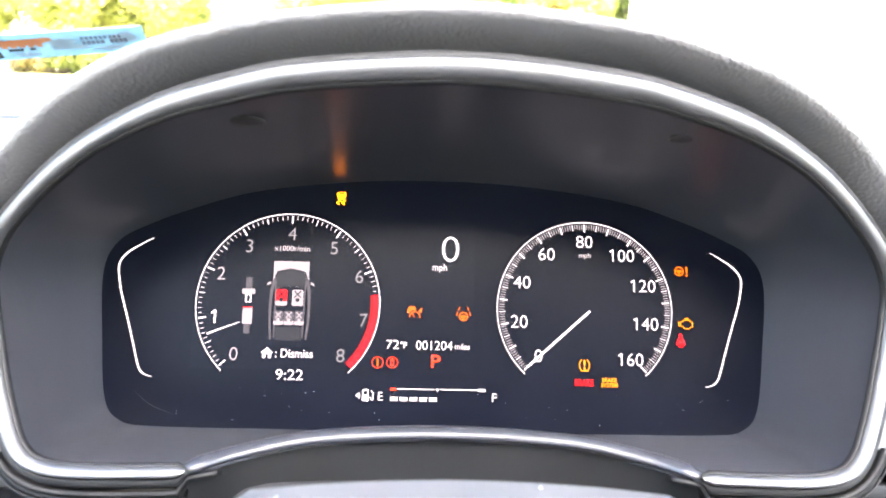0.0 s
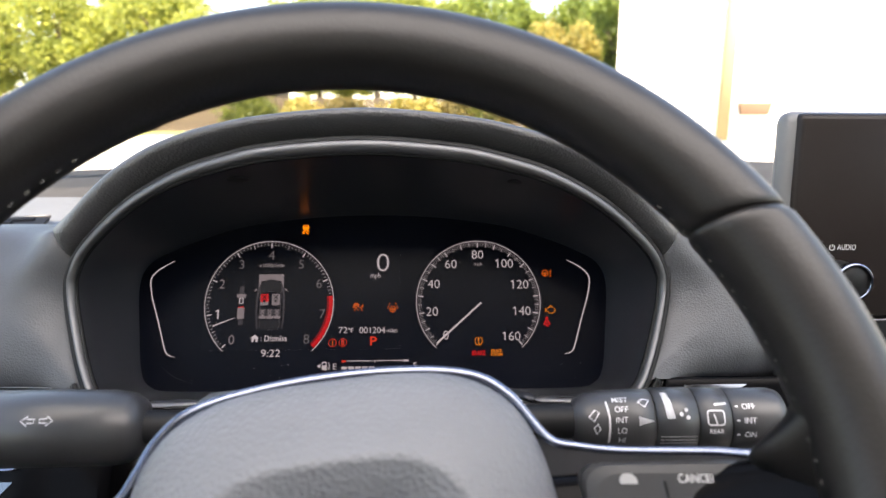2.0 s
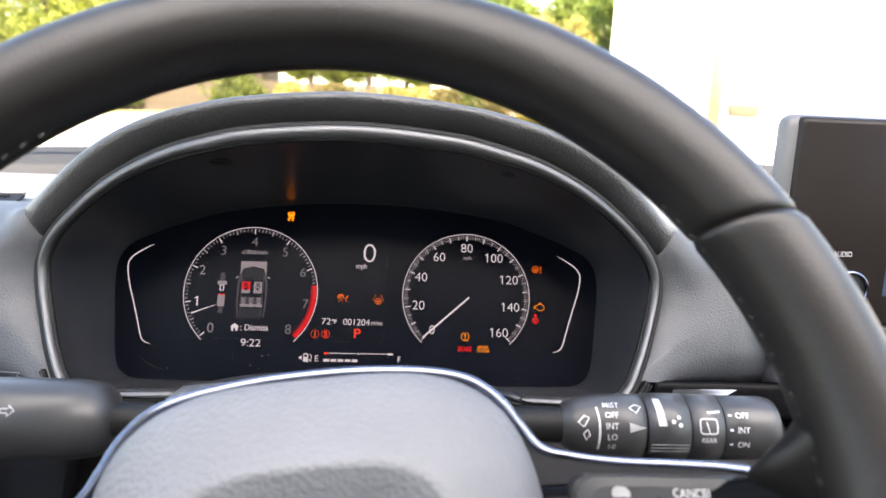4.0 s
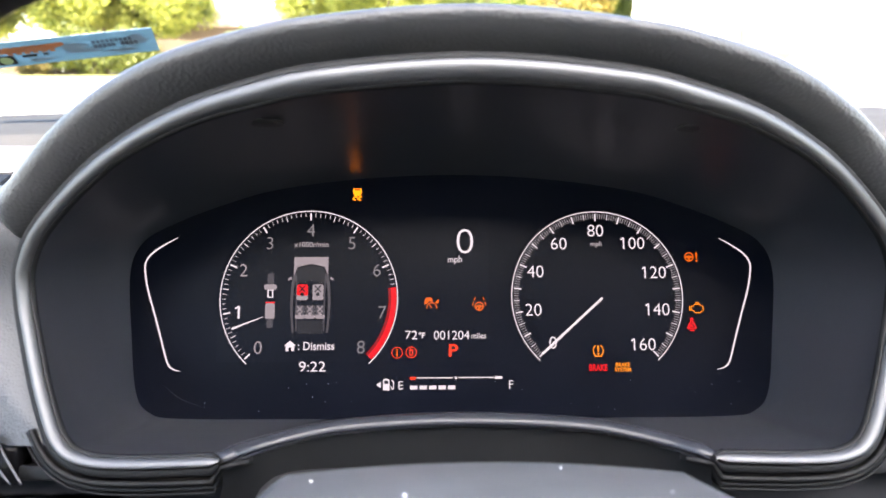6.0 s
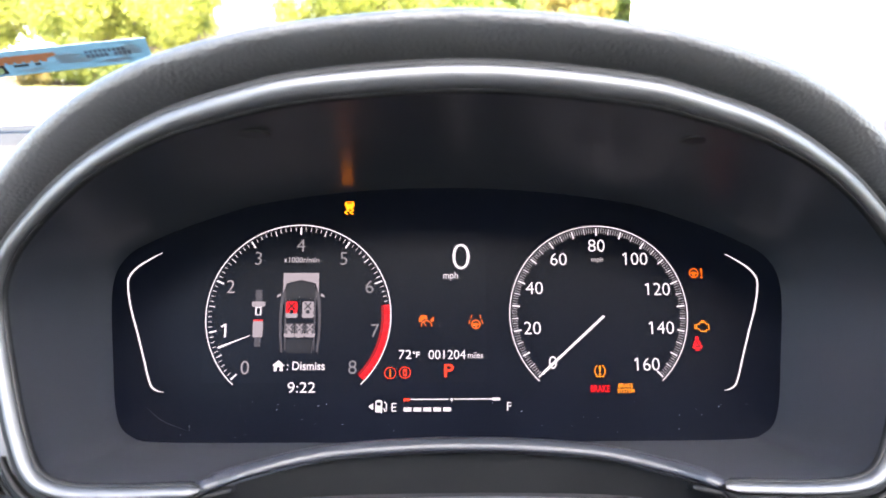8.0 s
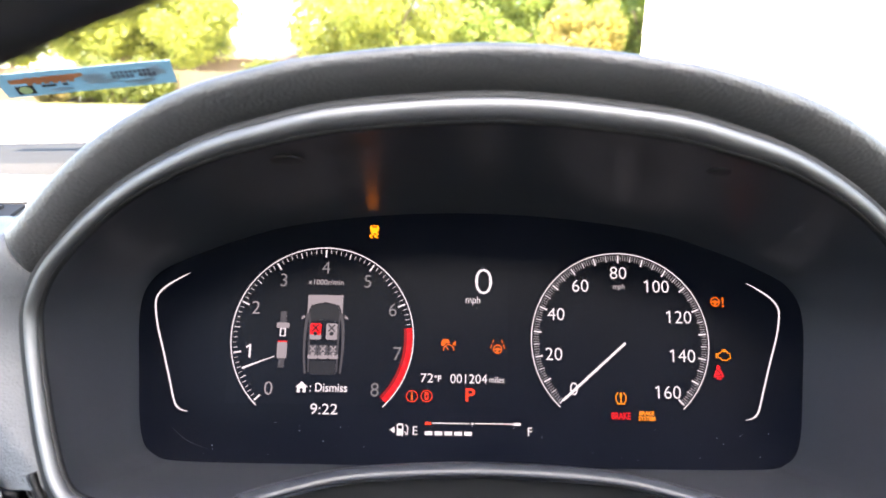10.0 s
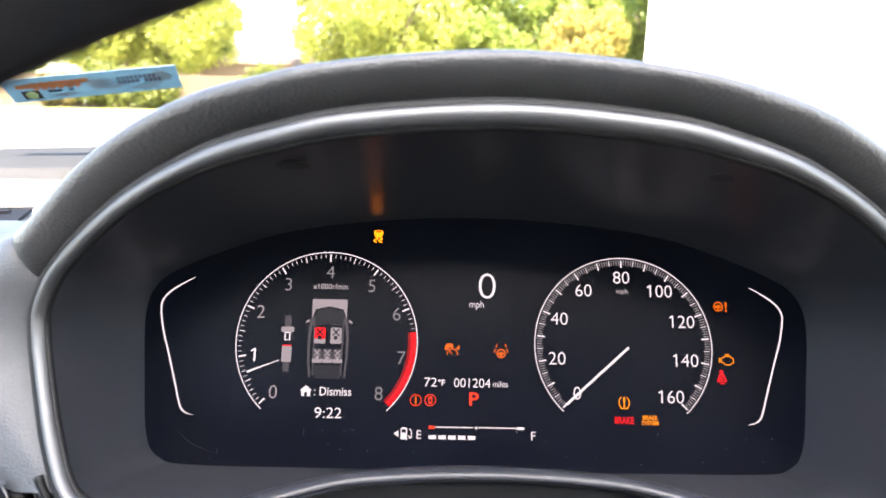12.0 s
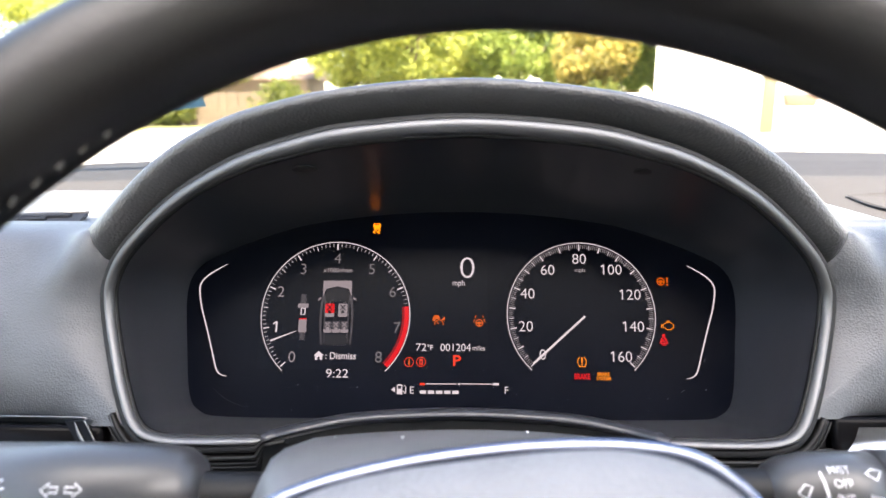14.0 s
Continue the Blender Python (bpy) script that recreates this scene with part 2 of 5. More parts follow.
def disc_pts(cx, cz, r, n=24, a0=0.0, a1=360.0):
    return [(cx + r * math.cos(radians(a0 + (a1 - a0) * i / (n - 1 if a1 - a0 < 360 else n))), cz + r * math.sin(radians(a0 + (a1 - a0) * i / (n - 1 if a1 - a0 < 360 else n)))) for i in range(n)]


def rounded(cx, cz, w, d, r, n=4):
    out = []
    for sx, sz, a0 in ((1, 1, 0), (-1, 1, 90), (-1, -1, 180), (1, -1, 270)):
        for i in range(n + 1):
            t = radians(a0 + 90 * i / n)
            out.append((cx + sx * (w / 2 - r) + r * math.cos(t), cz + sz * (d / 2 - r) + r * math.sin(t)))
    return out


def lettering(name, text, size, x, z, mat, parent, h=0.0006, align="CENTER", label="", weight=0.0, squeeze=1.0, wide=0.0, tall=0.0):
    cu = bpy.data.curves.new("lettering", "FONT")
    cu.body, cu.size, cu.align_x, cu.align_y, cu.offset, cu.resolution_u = text, size, align, "CENTER", weight, 4
    ob = bpy.data.objects.new("lettering", cu)
    scene.collection.objects.link(ob)
    me = bpy.data.meshes.new_from_object(ob.evaluated_get(bpy.context.evaluated_depsgraph_get()))
    bpy.data.objects.remove(ob)
    bpy.data.curves.remove(cu)
    co = np.array([v.co for v in me.vertices])
    low, high = co.min(0), co.max(0)
    if align == "CENTER":
        me.transform(Matrix.Translation((-(low[0] + high[0]) / 2, -(low[1] + high[1]) / 2, 0)))
    sx = wide / (high[0] - low[0]) if wide else squeeze
    sy = tall / (high[1] - low[1]) if tall else 1.0
    me.transform(pose(x, -h, z, 90, 0, 0) @ Matrix.Diagonal((sx, sy, 1, 1)))
    me.materials.clear()
    me.materials.append(mat)
    return put(name, me, parent, label)


def flag_of_one(ob, mat, parent, reach):
    """The short slanting stroke of a leading figure one."""
    co = np.array([v.co for v in ob.data.vertices])
    x, z = co[:, 0].min(), co[:, 2].max()
    put("stroke", sub_mesh(ribbon([(x + 0.0004, z - 0.0004), (x - reach, z - reach * 0.9 - 0.0003)], 0.0009, -co[0, 1]), mat), parent)


def sub_mesh(bm, mat):
    me = bpy.data.meshes.new("stroke")
    bm.to_mesh(me)
    bm.free()
    me.materials.append(mat)
    return me


# ---------------------------------------------------------------- instrument cluster
def trim_loop(steps=10):
    """Centre line of the silver frame: from its foot on one side over the top to the other."""
    half = [(0.1125, -0.083, -0.0737), (0.150, -0.083, -0.0745), (0.1705, -0.0827, -0.0728), (0.1815, -0.0818, -0.066), (0.190, -0.0797, -0.0495),
            (0.1978, -0.0770, -0.0285), (0.2043, -0.0760, -0.004), (0.2030, -0.0800, 0.0115), (0.1905, -0.0893, 0.0285),
            (0.158, -0.109, 0.0495), (0.122, -0.126, 0.0635), (0.090, -0.1365, 0.0703), (0.060, -0.1425, 0.0745), (0.0045, -0.1462, 0.0773)]
    other = [(0.009 - x, y, z) for x, y, z in half[:-1]]
    return spline([(x, y, z) for x, y, z in half] + other[::-1], steps)


def face_outline(steps=6):
    """Edge of the black gauge face, (x, z), once round."""
    half = [(0.002, -0.0678), (0.08, -0.0677), (0.155, -0.0672), (0.1725, -0.0640), (0.1808, -0.053), (0.1850, -0.022), (0.1878, 0.0150),
            (0.1810, 0.0325), (0.164, 0.0428), (0.139, 0.0530), (0.106, 0.0630), (0.054, 0.0700), (0.002, 0.0722)]
    other = [(0.004 - x, z) for x, z in half[1:-1]]
    return [(p.x, p.z) for p in spline([(x, 0, z) for x, z in half + other[::-1]], steps, closed=True)]


cluster = thing("instrument_cluster", "black digital and analogue instrument cluster under a grained hood, lit", "instrument cluster", BASE)

outline = face_outline()
bm = bmesh.new()
bm.faces.new([bm.verts.new((x, 0, z)) for x, z in outline])
r = bmesh.ops.extrude_face_region(bm, geom=list(bm.faces))
bmesh.ops.translate(bm, vec=(0, 0.012, 0), verts=[v for v in r["geom"] if isinstance(v, bmesh.types.BMVert)])
part("gauge_face", bm, M_FACE, cluster, "glossy black gauge face with dust specks", smooth=False)

# lining: from the face out to the silver frame; across the open foot it ends in a raised arched lip
def lip(steps=10):
    half = [(0.1125, -0.0815, -0.0740), (0.0945, -0.066, -0.0700), (0.062, -0.0555, -0.0648), (0.0045, -0.0525, -0.0624)]
    other = [(0.009 - x, y, z) for x, y, z in half[:-1]]
    return spline(half + other[::-1], steps)


loop = trim_loop()
arch = lip()
rim_line = loop + arch[::-1][1:-1]


def angle_of(x, z):
    return math.atan2(z - 0.0, x - 0.0045)


def resample(points, n):
    """n points of a closed 3D line at even angles round its middle."""
    a = np.array([angle_of(p[0], p[2]) for p in points])
    order = np.argsort(a)
    a, P = a[order], np.array([tuple(p) for p in points])[order]
    a = np.concatenate([a - 2 * np.pi, a, a + 2 * np.pi])
    P = np.concatenate([P, P, P])
    # even steps along the line rather than in angle
    at = np.linspace(-np.pi, np.pi, n, endpoint=False)
    return [Vector([np.interp(t, a, P[:, k]) for k in range(3)]) for t in at]


N = 480
outer = resample(rim_line, N)
inner = resample([(x, 0, z) for x, z in outline], N)
rows = []
for k, (u, bulge) in enumerate(((0.0, 0.0), (0.04, 0.0008), (0.1, 0.0016), (0.3, 0.0038), (0.6, 0.0050), (0.85, 0.003), (1.0, 0.0))):
    row = []
    for p, q in zip(inner, outer):
        v = p.lerp(q, u)
        out = Vector((v.x - 0.0045, 0, v.z * 1.6)).normalized()
        row.append(v + out * bulge)
    rows.append(row)
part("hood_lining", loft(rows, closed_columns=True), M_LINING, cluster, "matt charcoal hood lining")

# two shallow moulding pits in the lining's roof
def pit(cx, cz):
    bm = bmesh.new()
    bmesh.ops.create_uvsphere(bm, u_segments=20, v_segments=10, radius=1.0)
    for v in bm.verts:
        v.co = Vector((cx + v.co.x * 0.0085, -0.0950 + v.co.y * 0.0065, cz + v.co.z * 0.0011))
    part("moulding_pit", bm, M_SWITCH, cluster)


pit(0.1050, 0.0706)
pit(-0.0850, 0.0718)


def smooth01(u):
    u = max(0.0, min(1.0, u))
    return u * u * (3 - 2 * u)


def band(path, section):
    """A strip along a path; section(p) gives (outward, toward the driver) offsets at p."""
    rows, n = [], len(path)
    for i, p in enumerate(path):
        ahead = path[min(i + 1, n - 1)] - path[max(i - 1, 0)]
        out = Vector((ahead.z, 0, -ahead.x)).normalized()
        # the feet draw in to a rounded end
        end = min(1.0, (abs(p.x - 0.0045) - 0.1078) / 0.005) if p.z < -0.07 else 1.0
        end = 0.12 + 0.88 * math.sqrt(max(0.0, 1 - (1 - end) ** 2))
        rows.append([p + out * a * end - Vector((0, d * end - 0.0016 * (1 - end), 0)) for a, d in section(p)])
    return rows


def trim_section(p):
    """A flat satin band with softened edges, a little broader over the top."""
    k = smooth01((p.z - 0.052) / 0.026)
    tilt = 0.40 * smooth01((0.035 - p.z) / 0.03)
    flat = [(0.0030, -0.0012), (0.0028, 0.0001), (0.0022, 0.0008), (0.0004, 0.0011), (-0.0012, 0.0007), (-0.0020 - 0.0010 * k, -0.0003 - 0.0010 * k), (-0.0026 - 0.0014 * k, -0.0016 - 0.0022 * k), (-0.0024 - 0.0014 * k, -0.0024 - 0.0022 * k), (0.0, -0.004)]
    # down the sides and along the foot it leans inward
    return [(a * (1 - 0.55 * tilt), d + tilt * a * (1.0 if d > -0.001 else 0.5)) for a, d in flat]


part("trim_frame", loft(band(loop, trim_section), closed_columns=True), M_SILVER, cluster, "satin silver trim frame")
part("trim_joint", loft(band(loop, lambda p: [(q[0], q[1] - 0.0002) for q in trim_section(p)[6:7]] + [(trim_section(p)[6][0] - 0.0007, trim_section(p)[6][1] - 0.0004), (trim_section(p)[6][0] - 0.0008, trim_section(p)[6][1] - 0.003)])), M_DARK, cluster, "thin dark joint")
part("bezel", loft(band(loop, lambda p: [(0.0028, -0.0030), (0.0033, -0.0012), (0.0038, -0.0010), (0.0060, -0.0018), (0.0068, -0.0032), (0.0070, -0.0090)])), M_BEZEL, cluster, "smooth charcoal bezel outside the silver frame")
crest = [Vector((0.1135, -0.0790, -0.0755))] + arch[3:-3] + [Vector((-0.1045, -0.0790, -0.0755))]
part("lip", sweep(spline(crest, 2), [(-0.002, -0.003), (-0.0012, 0.0006), (0.0, 0.0012), (0.0016, 0.0006), (0.0040, -0.002), (0.0042, -0.006)]), M_LINING, cluster, "rounded charcoal lip")

# Dark sheet closes the gap below the lip and stands for its shadow.
part("lip_skirt", loft([[p + Vector((0, 0.004, -0.003)) for p in arch], [p + Vector((0, 0.006, -0.012)) for p in arch], [Vector((p.x * 1.05, p.y + 0.012, -0.105)) for p in arch]]), M_DARK, cluster, "dark sheet standing in for the shade under the lip")

# outer hood: a thick grained roll over the top; down the sides it broadens into the dashboard pads
ROLL = ((0.0, 0.0180), (0.06, 0.0150), (0.16, 0.0095), (0.27, 0.0035), (0.38, -0.0015), (0.48, -0.0050), (0.58, -0.0066), (0.70, -0.0062), (0.82, -0.0035), (0.92, 0.0015), (1.0, 0.0090), (1.07, 0.0180), (1.16, 0.028), (1.32, 0.042), (1.6, 0.065), (1.6, 0.20))
SIDE = ((0.0060, 0.0085), (0.0072, 0.0070), (0.0088, 0.0048), (0.0108, 0.0018), (0.0130, -0.0006), (0.0152, -0.0020), (0.0172, -0.0026), (0.0192, -0.0024), (0.0214, -0.0014), (0.0240, 0.0004), (0.0268, 0.0028), (0.0305, 0.0060), (0.0345, 0.0100), (0.039, 0.016), (0.046, 0.026), (0.050, 0.060))
rows = []
for i, p in enumerate(loop):
    if p.z < -0.016:
        continue
    w = smooth01(p.z / 0.0773)
    k = smooth01((p.z - 0.022) / 0.042)
    sink = smooth01((0.031 - p.z) / 0.014)
    out = Vector((p.x - 0.0045, 0, (max(p.z, 0.0) + 0.06) * (1.0 + 1.2 * w) * smooth01((p.z - 0.006) / 0.05))).normalized()
    thick = 0.0072 + 0.0180 * w + 0.0115 * math.sin(math.pi * max(0.0, min(1.0, (p.z + 0.012) / 0.086)))
    row = []
    for (a0, d0), (u, d1) in zip(SIDE, ROLL):
        a1 = 0.0070 + (thick - 0.0070) * u
        d1 = d1 * (0.6 + 0.4 * w) if u < 0.95 else d1
        a0, d0 = 0.0070 + (a0 - 0.0070) * (1 - 0.9 * sink), d0 + sink * 0.013
        row.append(p + out * (a0 + (a1 - a0) * k) + Vector((0, d0 + (d1 - d0) * k, 0)))
    rows.append(row)
part("hood", loft(rows), M_SOFT_SHADED, cluster, "soft grained hood, same skin as the pads toned darker for shade")


# gauges
def sub(name, bm, mat, parent, label=""):
    return part(name, bm, mat, parent, label, smooth=False)


def tick_mesh(length, width, mat):
    return mesh_of("tick", [(-width / 2, 0, 0), (width / 2, 0, 0), (width / 2, 0, -length), (-width / 2, 0, -length)], [(0, 1, 2, 3)], mat)


def ticks(parent, cx, cz, radius, count, deg, kinds):
    """count + 1 ticks over deg degrees, centred at the top; kinds(i) gives a mesh or None."""
    for i in range(count + 1):
        me = kinds(i)
        if not me:
            continue
        a = 90 + deg / 2 - deg * i / count
        ob = put("tick", me, parent)
        ob.matrix_local = pose(cx + radius * math.cos(radians(a)), -0.0008, cz + radius * math.sin(radians(a)), 0, 90 - a, 0)


TX, TZ, TR = -0.0816, -0.0002, 0.0505
tach = Sign("tachometer", "digital rev counter with white ring and red zone", cluster)
SW = 268.0
sub("ring", ribbon(disc_pts(TX, TZ, TR, 90, 90 - SW / 2 - 3, 90 + SW / 2 + 3), 0.00062), M_WHITE, tach)
big, mid, small = tick_mesh(0.0042, 0.0009, M_WHITE), tick_mesh(0.0033, 0.0005, M_WHITE), tick_mesh(0.0022, 0.0003, M_WHITE)
ticks(tach, TX, TZ, TR - 0.0012, 80, SW, lambda i: None if i > 65 else big if i % 10 == 0 else mid if i % 5 == 0 else small)
zone_out = disc_pts(TX, TZ, TR - 0.0006, 40, 90 - SW / 2, 90 - SW / 2 + SW * 1.53 / 8)
zone_mid = disc_pts(TX, TZ, TR - 0.0036, 40, 90 - SW / 2, 90 - SW / 2 + SW * 1.53 / 8)
zone_in = disc_pts(TX, TZ, TR - 0.0052, 40, 90 - SW / 2, 90 - SW / 2 + SW * 1.53 / 8)
sub("red_zone", plate(zone_out + zone_mid[::-1], 0.0009), M_RED, tach, "glowing red zone")
sub("red_fade", plate(zone_mid + zone_in[::-1], 0.0009), M_RED_DIM, tach)
for v in range(9):
    a = radians(90 + SW / 2 - SW * v / 8)
    k = 0.0392 + (0.0005 if v in (1, 2, 6, 7) else 0.0)
    dx, dz = ((0, -0.0006), (-0.0006, -0.0006), (-0.0012, 0.0006), (-0.0015, -0.0009), (0.0002, 0), (0.0023, -0.0009), (0.0020, 0.0006), (0.0028, -0.0009), (0.0017, -0.0005))[v]
    ob = lettering("numeral", str(v), 0.0105, TX + dx + k * math.cos(a), TZ + dz + k * math.sin(a), M_WHITE if v == 1 else M_GREY_A if v in (0, 2) else M_WHITE_DIM, tach, weight=0.00005 if v == 1 else -0.00006)
    if v == 1:
        flag_of_one(ob, M_WHITE, tach, 0.0016)
lettering("caption", "x1000r/min", 0.0044, TX + 0.0006, 0.0308, M_CAPTION, tach, wide=0.0196)
sub("needle", ribbon([(-0.1248, -0.0175), (-0.1165, -0.0142), (-0.1075, -0.0108)], lambda u: 0.0012 - 0.0008 * u, 0.0010), M_WHITE, tach)

SX, SZ, SR = 0.0841, 0.0006, 0.0496
speedo = Sign("speedometer", "analogue speedometer with white needle at zero", cluster)
SS = 270.0
sub("ring", ribbon(disc_pts(SX, SZ, SR, 90, 90 - SS / 2 - 2, 90 + SS / 2 + 2), 0.00062), M_WHITE, speedo)
big, mid, small = tick_mesh(0.0043, 0.0009, M_WHITE), tick_mesh(0.0034, 0.0005, M_WHITE), tick_mesh(0.0029, 0.00028, M_CAPTION)
ticks(speedo, SX, SZ, SR - 0.0012, 160, SS, lambda i: big if i % 10 == 0 else mid if i % 5 == 0 else small)
for v in range(0, 161, 20):
    a = radians(90 + SS / 2 - SS * v / 160)
    dx, dz = {20: (-0.0012, -0.0003), 40: (-0.0018, 0.0003), 60: (-0.0006, -0.0012), 100: (0.0012, -0.0009), 120: (0.0009, 0), 140: (0, -0.0003), 160: (0.0009, -0.0015)}.get(v, (0, 0))
    k = 0.0385 if v in (60, 80, 100) else 0.0372 if v < 100 else 0.0366
    ob = lettering("numeral", str(v), 0.0101, SX + dx + k * math.cos(a) * (0.985 if v else 1.0), SZ + dz + k * math.sin(a), M_WHITE, speedo, weight=-0.00006)
    if v >= 100:
        flag_of_one(ob, M_WHITE, speedo, 0.0013)
lettering("caption", "mph", 0.0040, SX + 0.0002, 0.0309, M_CAPTION, speedo)
a0, a1 = Vector((0.0859, 0, -0.0005)), Vector((0.0511, 0, -0.0317))
sub("needle", sweep([Vector((0.0859, -0.0045, -0.0005)), Vector((0.0511, -0.0045, -0.0317))], oval(0.0007, 0.0006, 8)), M_WHITE, speedo, "raised white needle")

# readings of the middle display
display = Sign("centre_display", "digital readings between the dials", cluster)
lettering("speed_digit", "0", 0.0205, 0.0077, 0.0328, M_WHITE, display, weight=-0.0003, wide=0.0097, tall=0.0144)
lettering("caption", "mph", 0.0056, 0.0018, 0.0217, M_WHITE, display, wide=0.0081)
lettering("temperature", "72", 0.0070, -0.0232, -0.0212, M_WHITE, display, wide=0.0070, tall=0.0049)
lettering("degree_mark", "\u00b0F", 0.0046, -0.0172, -0.0213, M_WHITE, display, weight=0.0001)
lettering("odometer", "001204", 0.0070, -0.0002, -0.0213, M_WHITE, display, wide=0.0203, tall=0.0050)
lettering("caption", "miles", 0.0048, 0.0153, -0.0216, M_WHITE, display, wide=0.0082)
lettering("gear_letter", "P", 0.0100, 0.0008, -0.0299, M_RED_B, display, weight=0.0002, wide=0.0053, tall=0.0071)
lettering("clock", "9:22", 0.0078, -0.0790, -0.0387, M_WHITE, display, wide=0.0149, tall=0.0057)
lettering("prompt", ": Dismiss", 0.0066, -0.0770, -0.0272, M_WHITE, display, weight=0.00006, wide=0.0205)
hx, hz = -0.0918, -0.0273
sub("home_sign", plate([(hx - 0.0024, hz - 0.0027), (hx - 0.0008, hz - 0.0027), (hx - 0.0008, hz - 0.0006), (hx + 0.0008, hz - 0.0006), (hx + 0.0008, hz - 0.0027), (hx + 0.0024, hz - 0.0027), (hx + 0.0024, hz + 0.0002), (hx + 0.0034, hz + 0.0002), (hx, hz + 0.0032), (hx - 0.0034, hz + 0.0002), (hx - 0.0024, hz + 0.0002)]), M_WHITE, display)
# faint grey of the display's backlight behind the readings
sub("backlight", plate([(-0.1330, -0.0362), (0.0214, -0.0362), (0.0214, 0.0475), (-0.1330, 0.0475)], 0.0004), M_BLACK, display, "faintly glowing dark display")

# fuel gauge
fuel = Sign("fuel_gauge", "half-full white fuel gauge with red reserve mark", cluster)
lettering("letter", "E", 0.0066, -0.0290, -0.0493, M_WHITE, fuel)
lettering("letter", "F", 0.0066, 0.0334, -0.0490, M_WHITE, fuel)
sub("bar", plate([(-0.0238, -0.0462), (-0.0205, -0.0462), (-0.0205, -0.0446), (-0.0238, -0.0446)]), M_RED_B, fuel, "red reserve mark")
sub("bar", plate([(-0.0200, -0.0455), (0.0003, -0.0455), (0.0003, -0.0449), (-0.0200, -0.0449)]), M_WHITE, fuel)
sub("bar", plate([(0.0015, -0.0460), (0.0028, -0.0460), (0.0028, -0.0446), (0.0015, -0.0446)]), M_WHITE, fuel)
sub("bar", plate([(0.0036, -0.0454), (0.0238, -0.0454), (0.0238, -0.0448), (0.0036, -0.0448)]), M_WHITE, fuel)
sub("bar", plate([(0.0242, -0.0459), (0.0284, -0.0459), (0.0284, -0.0444), (0.0242, -0.0444)]), M_WHITE, fuel)
for i in range(5):
    x = -0.0238 + i * 0.00535
    sub("segment", plate([(x, -0.0516), (x + 0.0042, -0.0516), (x + 0.0042, -0.0495), (x, -0.0495)]), M_WHITE, fuel)
px, pz = -0.0372, -0.0490
sub("pump_sign", plate([(px - 0.0018, pz - 0.0030), (px + 0.0018, pz - 0.0030), (px + 0.0018, pz + 0.0028), (px + 0.0010, pz + 0.0034), (px - 0.0010, pz + 0.0034), (px - 0.0018, pz + 0.0028)]), M_WHITE, fuel)
sub("pump_window", plate([(px - 0.0011, pz + 0.0006), (px + 0.0011, pz + 0.0006), (px + 0.0011, pz + 0.0024), (px - 0.0011, pz + 0.0024)], 0.0009), M_BLACK, fuel)
sub("pump_hose", ribbon([(px + 0.0022, pz - 0.0010), (px + 0.0030, pz - 0.0012), (px + 0.0032, pz - 0.0024), (px + 0.0040, pz - 0.0024), (px + 0.0042, pz + 0.0012), (px + 0.0030, pz + 0.0028)], 0.0006), M_WHITE, fuel)
sub("side_arrow", plate([(px - 0.0030, pz - 0.0018), (px - 0.0030, pz + 0.0018), (px - 0.0056, pz)]), M_WHITE, fuel)

# white brackets at both ends of the face
for s in (1, -1):
    pts = [(0.1570, 0.0346), (0.1615, 0.0322), (0.1695, 0.0270), (0.1738, 0.0220), (0.1747, 0.0165), (0.1725, 0.0050), (0.1680, -0.0090), (0.1635, -0.0235), (0.1605, -0.0335), (0.1585, -0.0380), (0.1555, -0.0402), (0.1520, -0.0410)]
    pts = [(p.x, p.z) for p in spline([(s * (x + (0.0006 if s < 0 else -0.0003)), 0, z) for x, z in pts], 6)]
    sub("light_bracket", ribbon(pts, lambda u: 0.0003 + 0.0007 * min(1, 6 * u, 6 * (1 - u))), M_WHITE, cluster, "slim white light bracket")


# warning signs
def sign(name, label):
    return Sign(name, label, cluster)


def shrink(w, x, z, k):
    """Scale a finished sign about (x, z)."""
    m = Matrix.Translation((x, 0, z)) @ Matrix.Diagonal((k, 1, k, 1)) @ Matrix.Translation((-x, 0, -z))
    for ob in [w.ob, *w.ob.children]:
        ob.data.transform(m)


def scaled(cx, cz, pts, unit=0.000105):
    return [(cx + px * unit, cz + pz * unit) for px, pz in pts]


def curved(cx, cz, pts):
    return [(p.x, p.z) for p in spline([(x0, 0, z0) for x0, z0 in scaled(cx, cz, pts)], 5)]


LENS = [(-22, 1), (-12, 7), (0, 10), (12, 7), (22, 1), (22, -4), (12, -5), (7, -9), (5, -20), (-5, -20), (-7, -9), (-12, -5), (-22, -4)]
w = sign("stability_sign", "amber skidding car warning sign")
x, z = -0.0550, 0.0602
sub("car", plate(scaled(x, z, [(-25, 24), (-20, 35), (20, 35), (25, 24), (25, 17), (20, 4), (15, -5), (-15, -5), (-20, 4), (-25, 17)])), M_AMBER_HOT, w)
sub("window", plate(scaled(x, z, [(-13, 31), (13, 31), (15, 23), (-15, 23)]), 0.0009), M_RED_DIM, w)
sub("skid_mark", ribbon(curved(x, z, [(-16, -6), (-3, -13), (-24, -23), (-8, -33)]), 0.0007), M_AMBER_HOT, w)
sub("skid_mark", ribbon(curved(x, z, [(8, -6), (22, -13), (2, -23), (20, -33)]), 0.0007), M_AMBER_HOT, w)
w = sign("steering_sign", "orange steering wheel warning sign")
x, z = 0.1386, 0.0236
sub("wheel", ribbon(disc_pts(x, z, 0.0027, 24), 0.0008, closed=True), M_ORANGE, w)
sub("spokes", plate(scaled(x, z, LENS)), M_ORANGE, w)
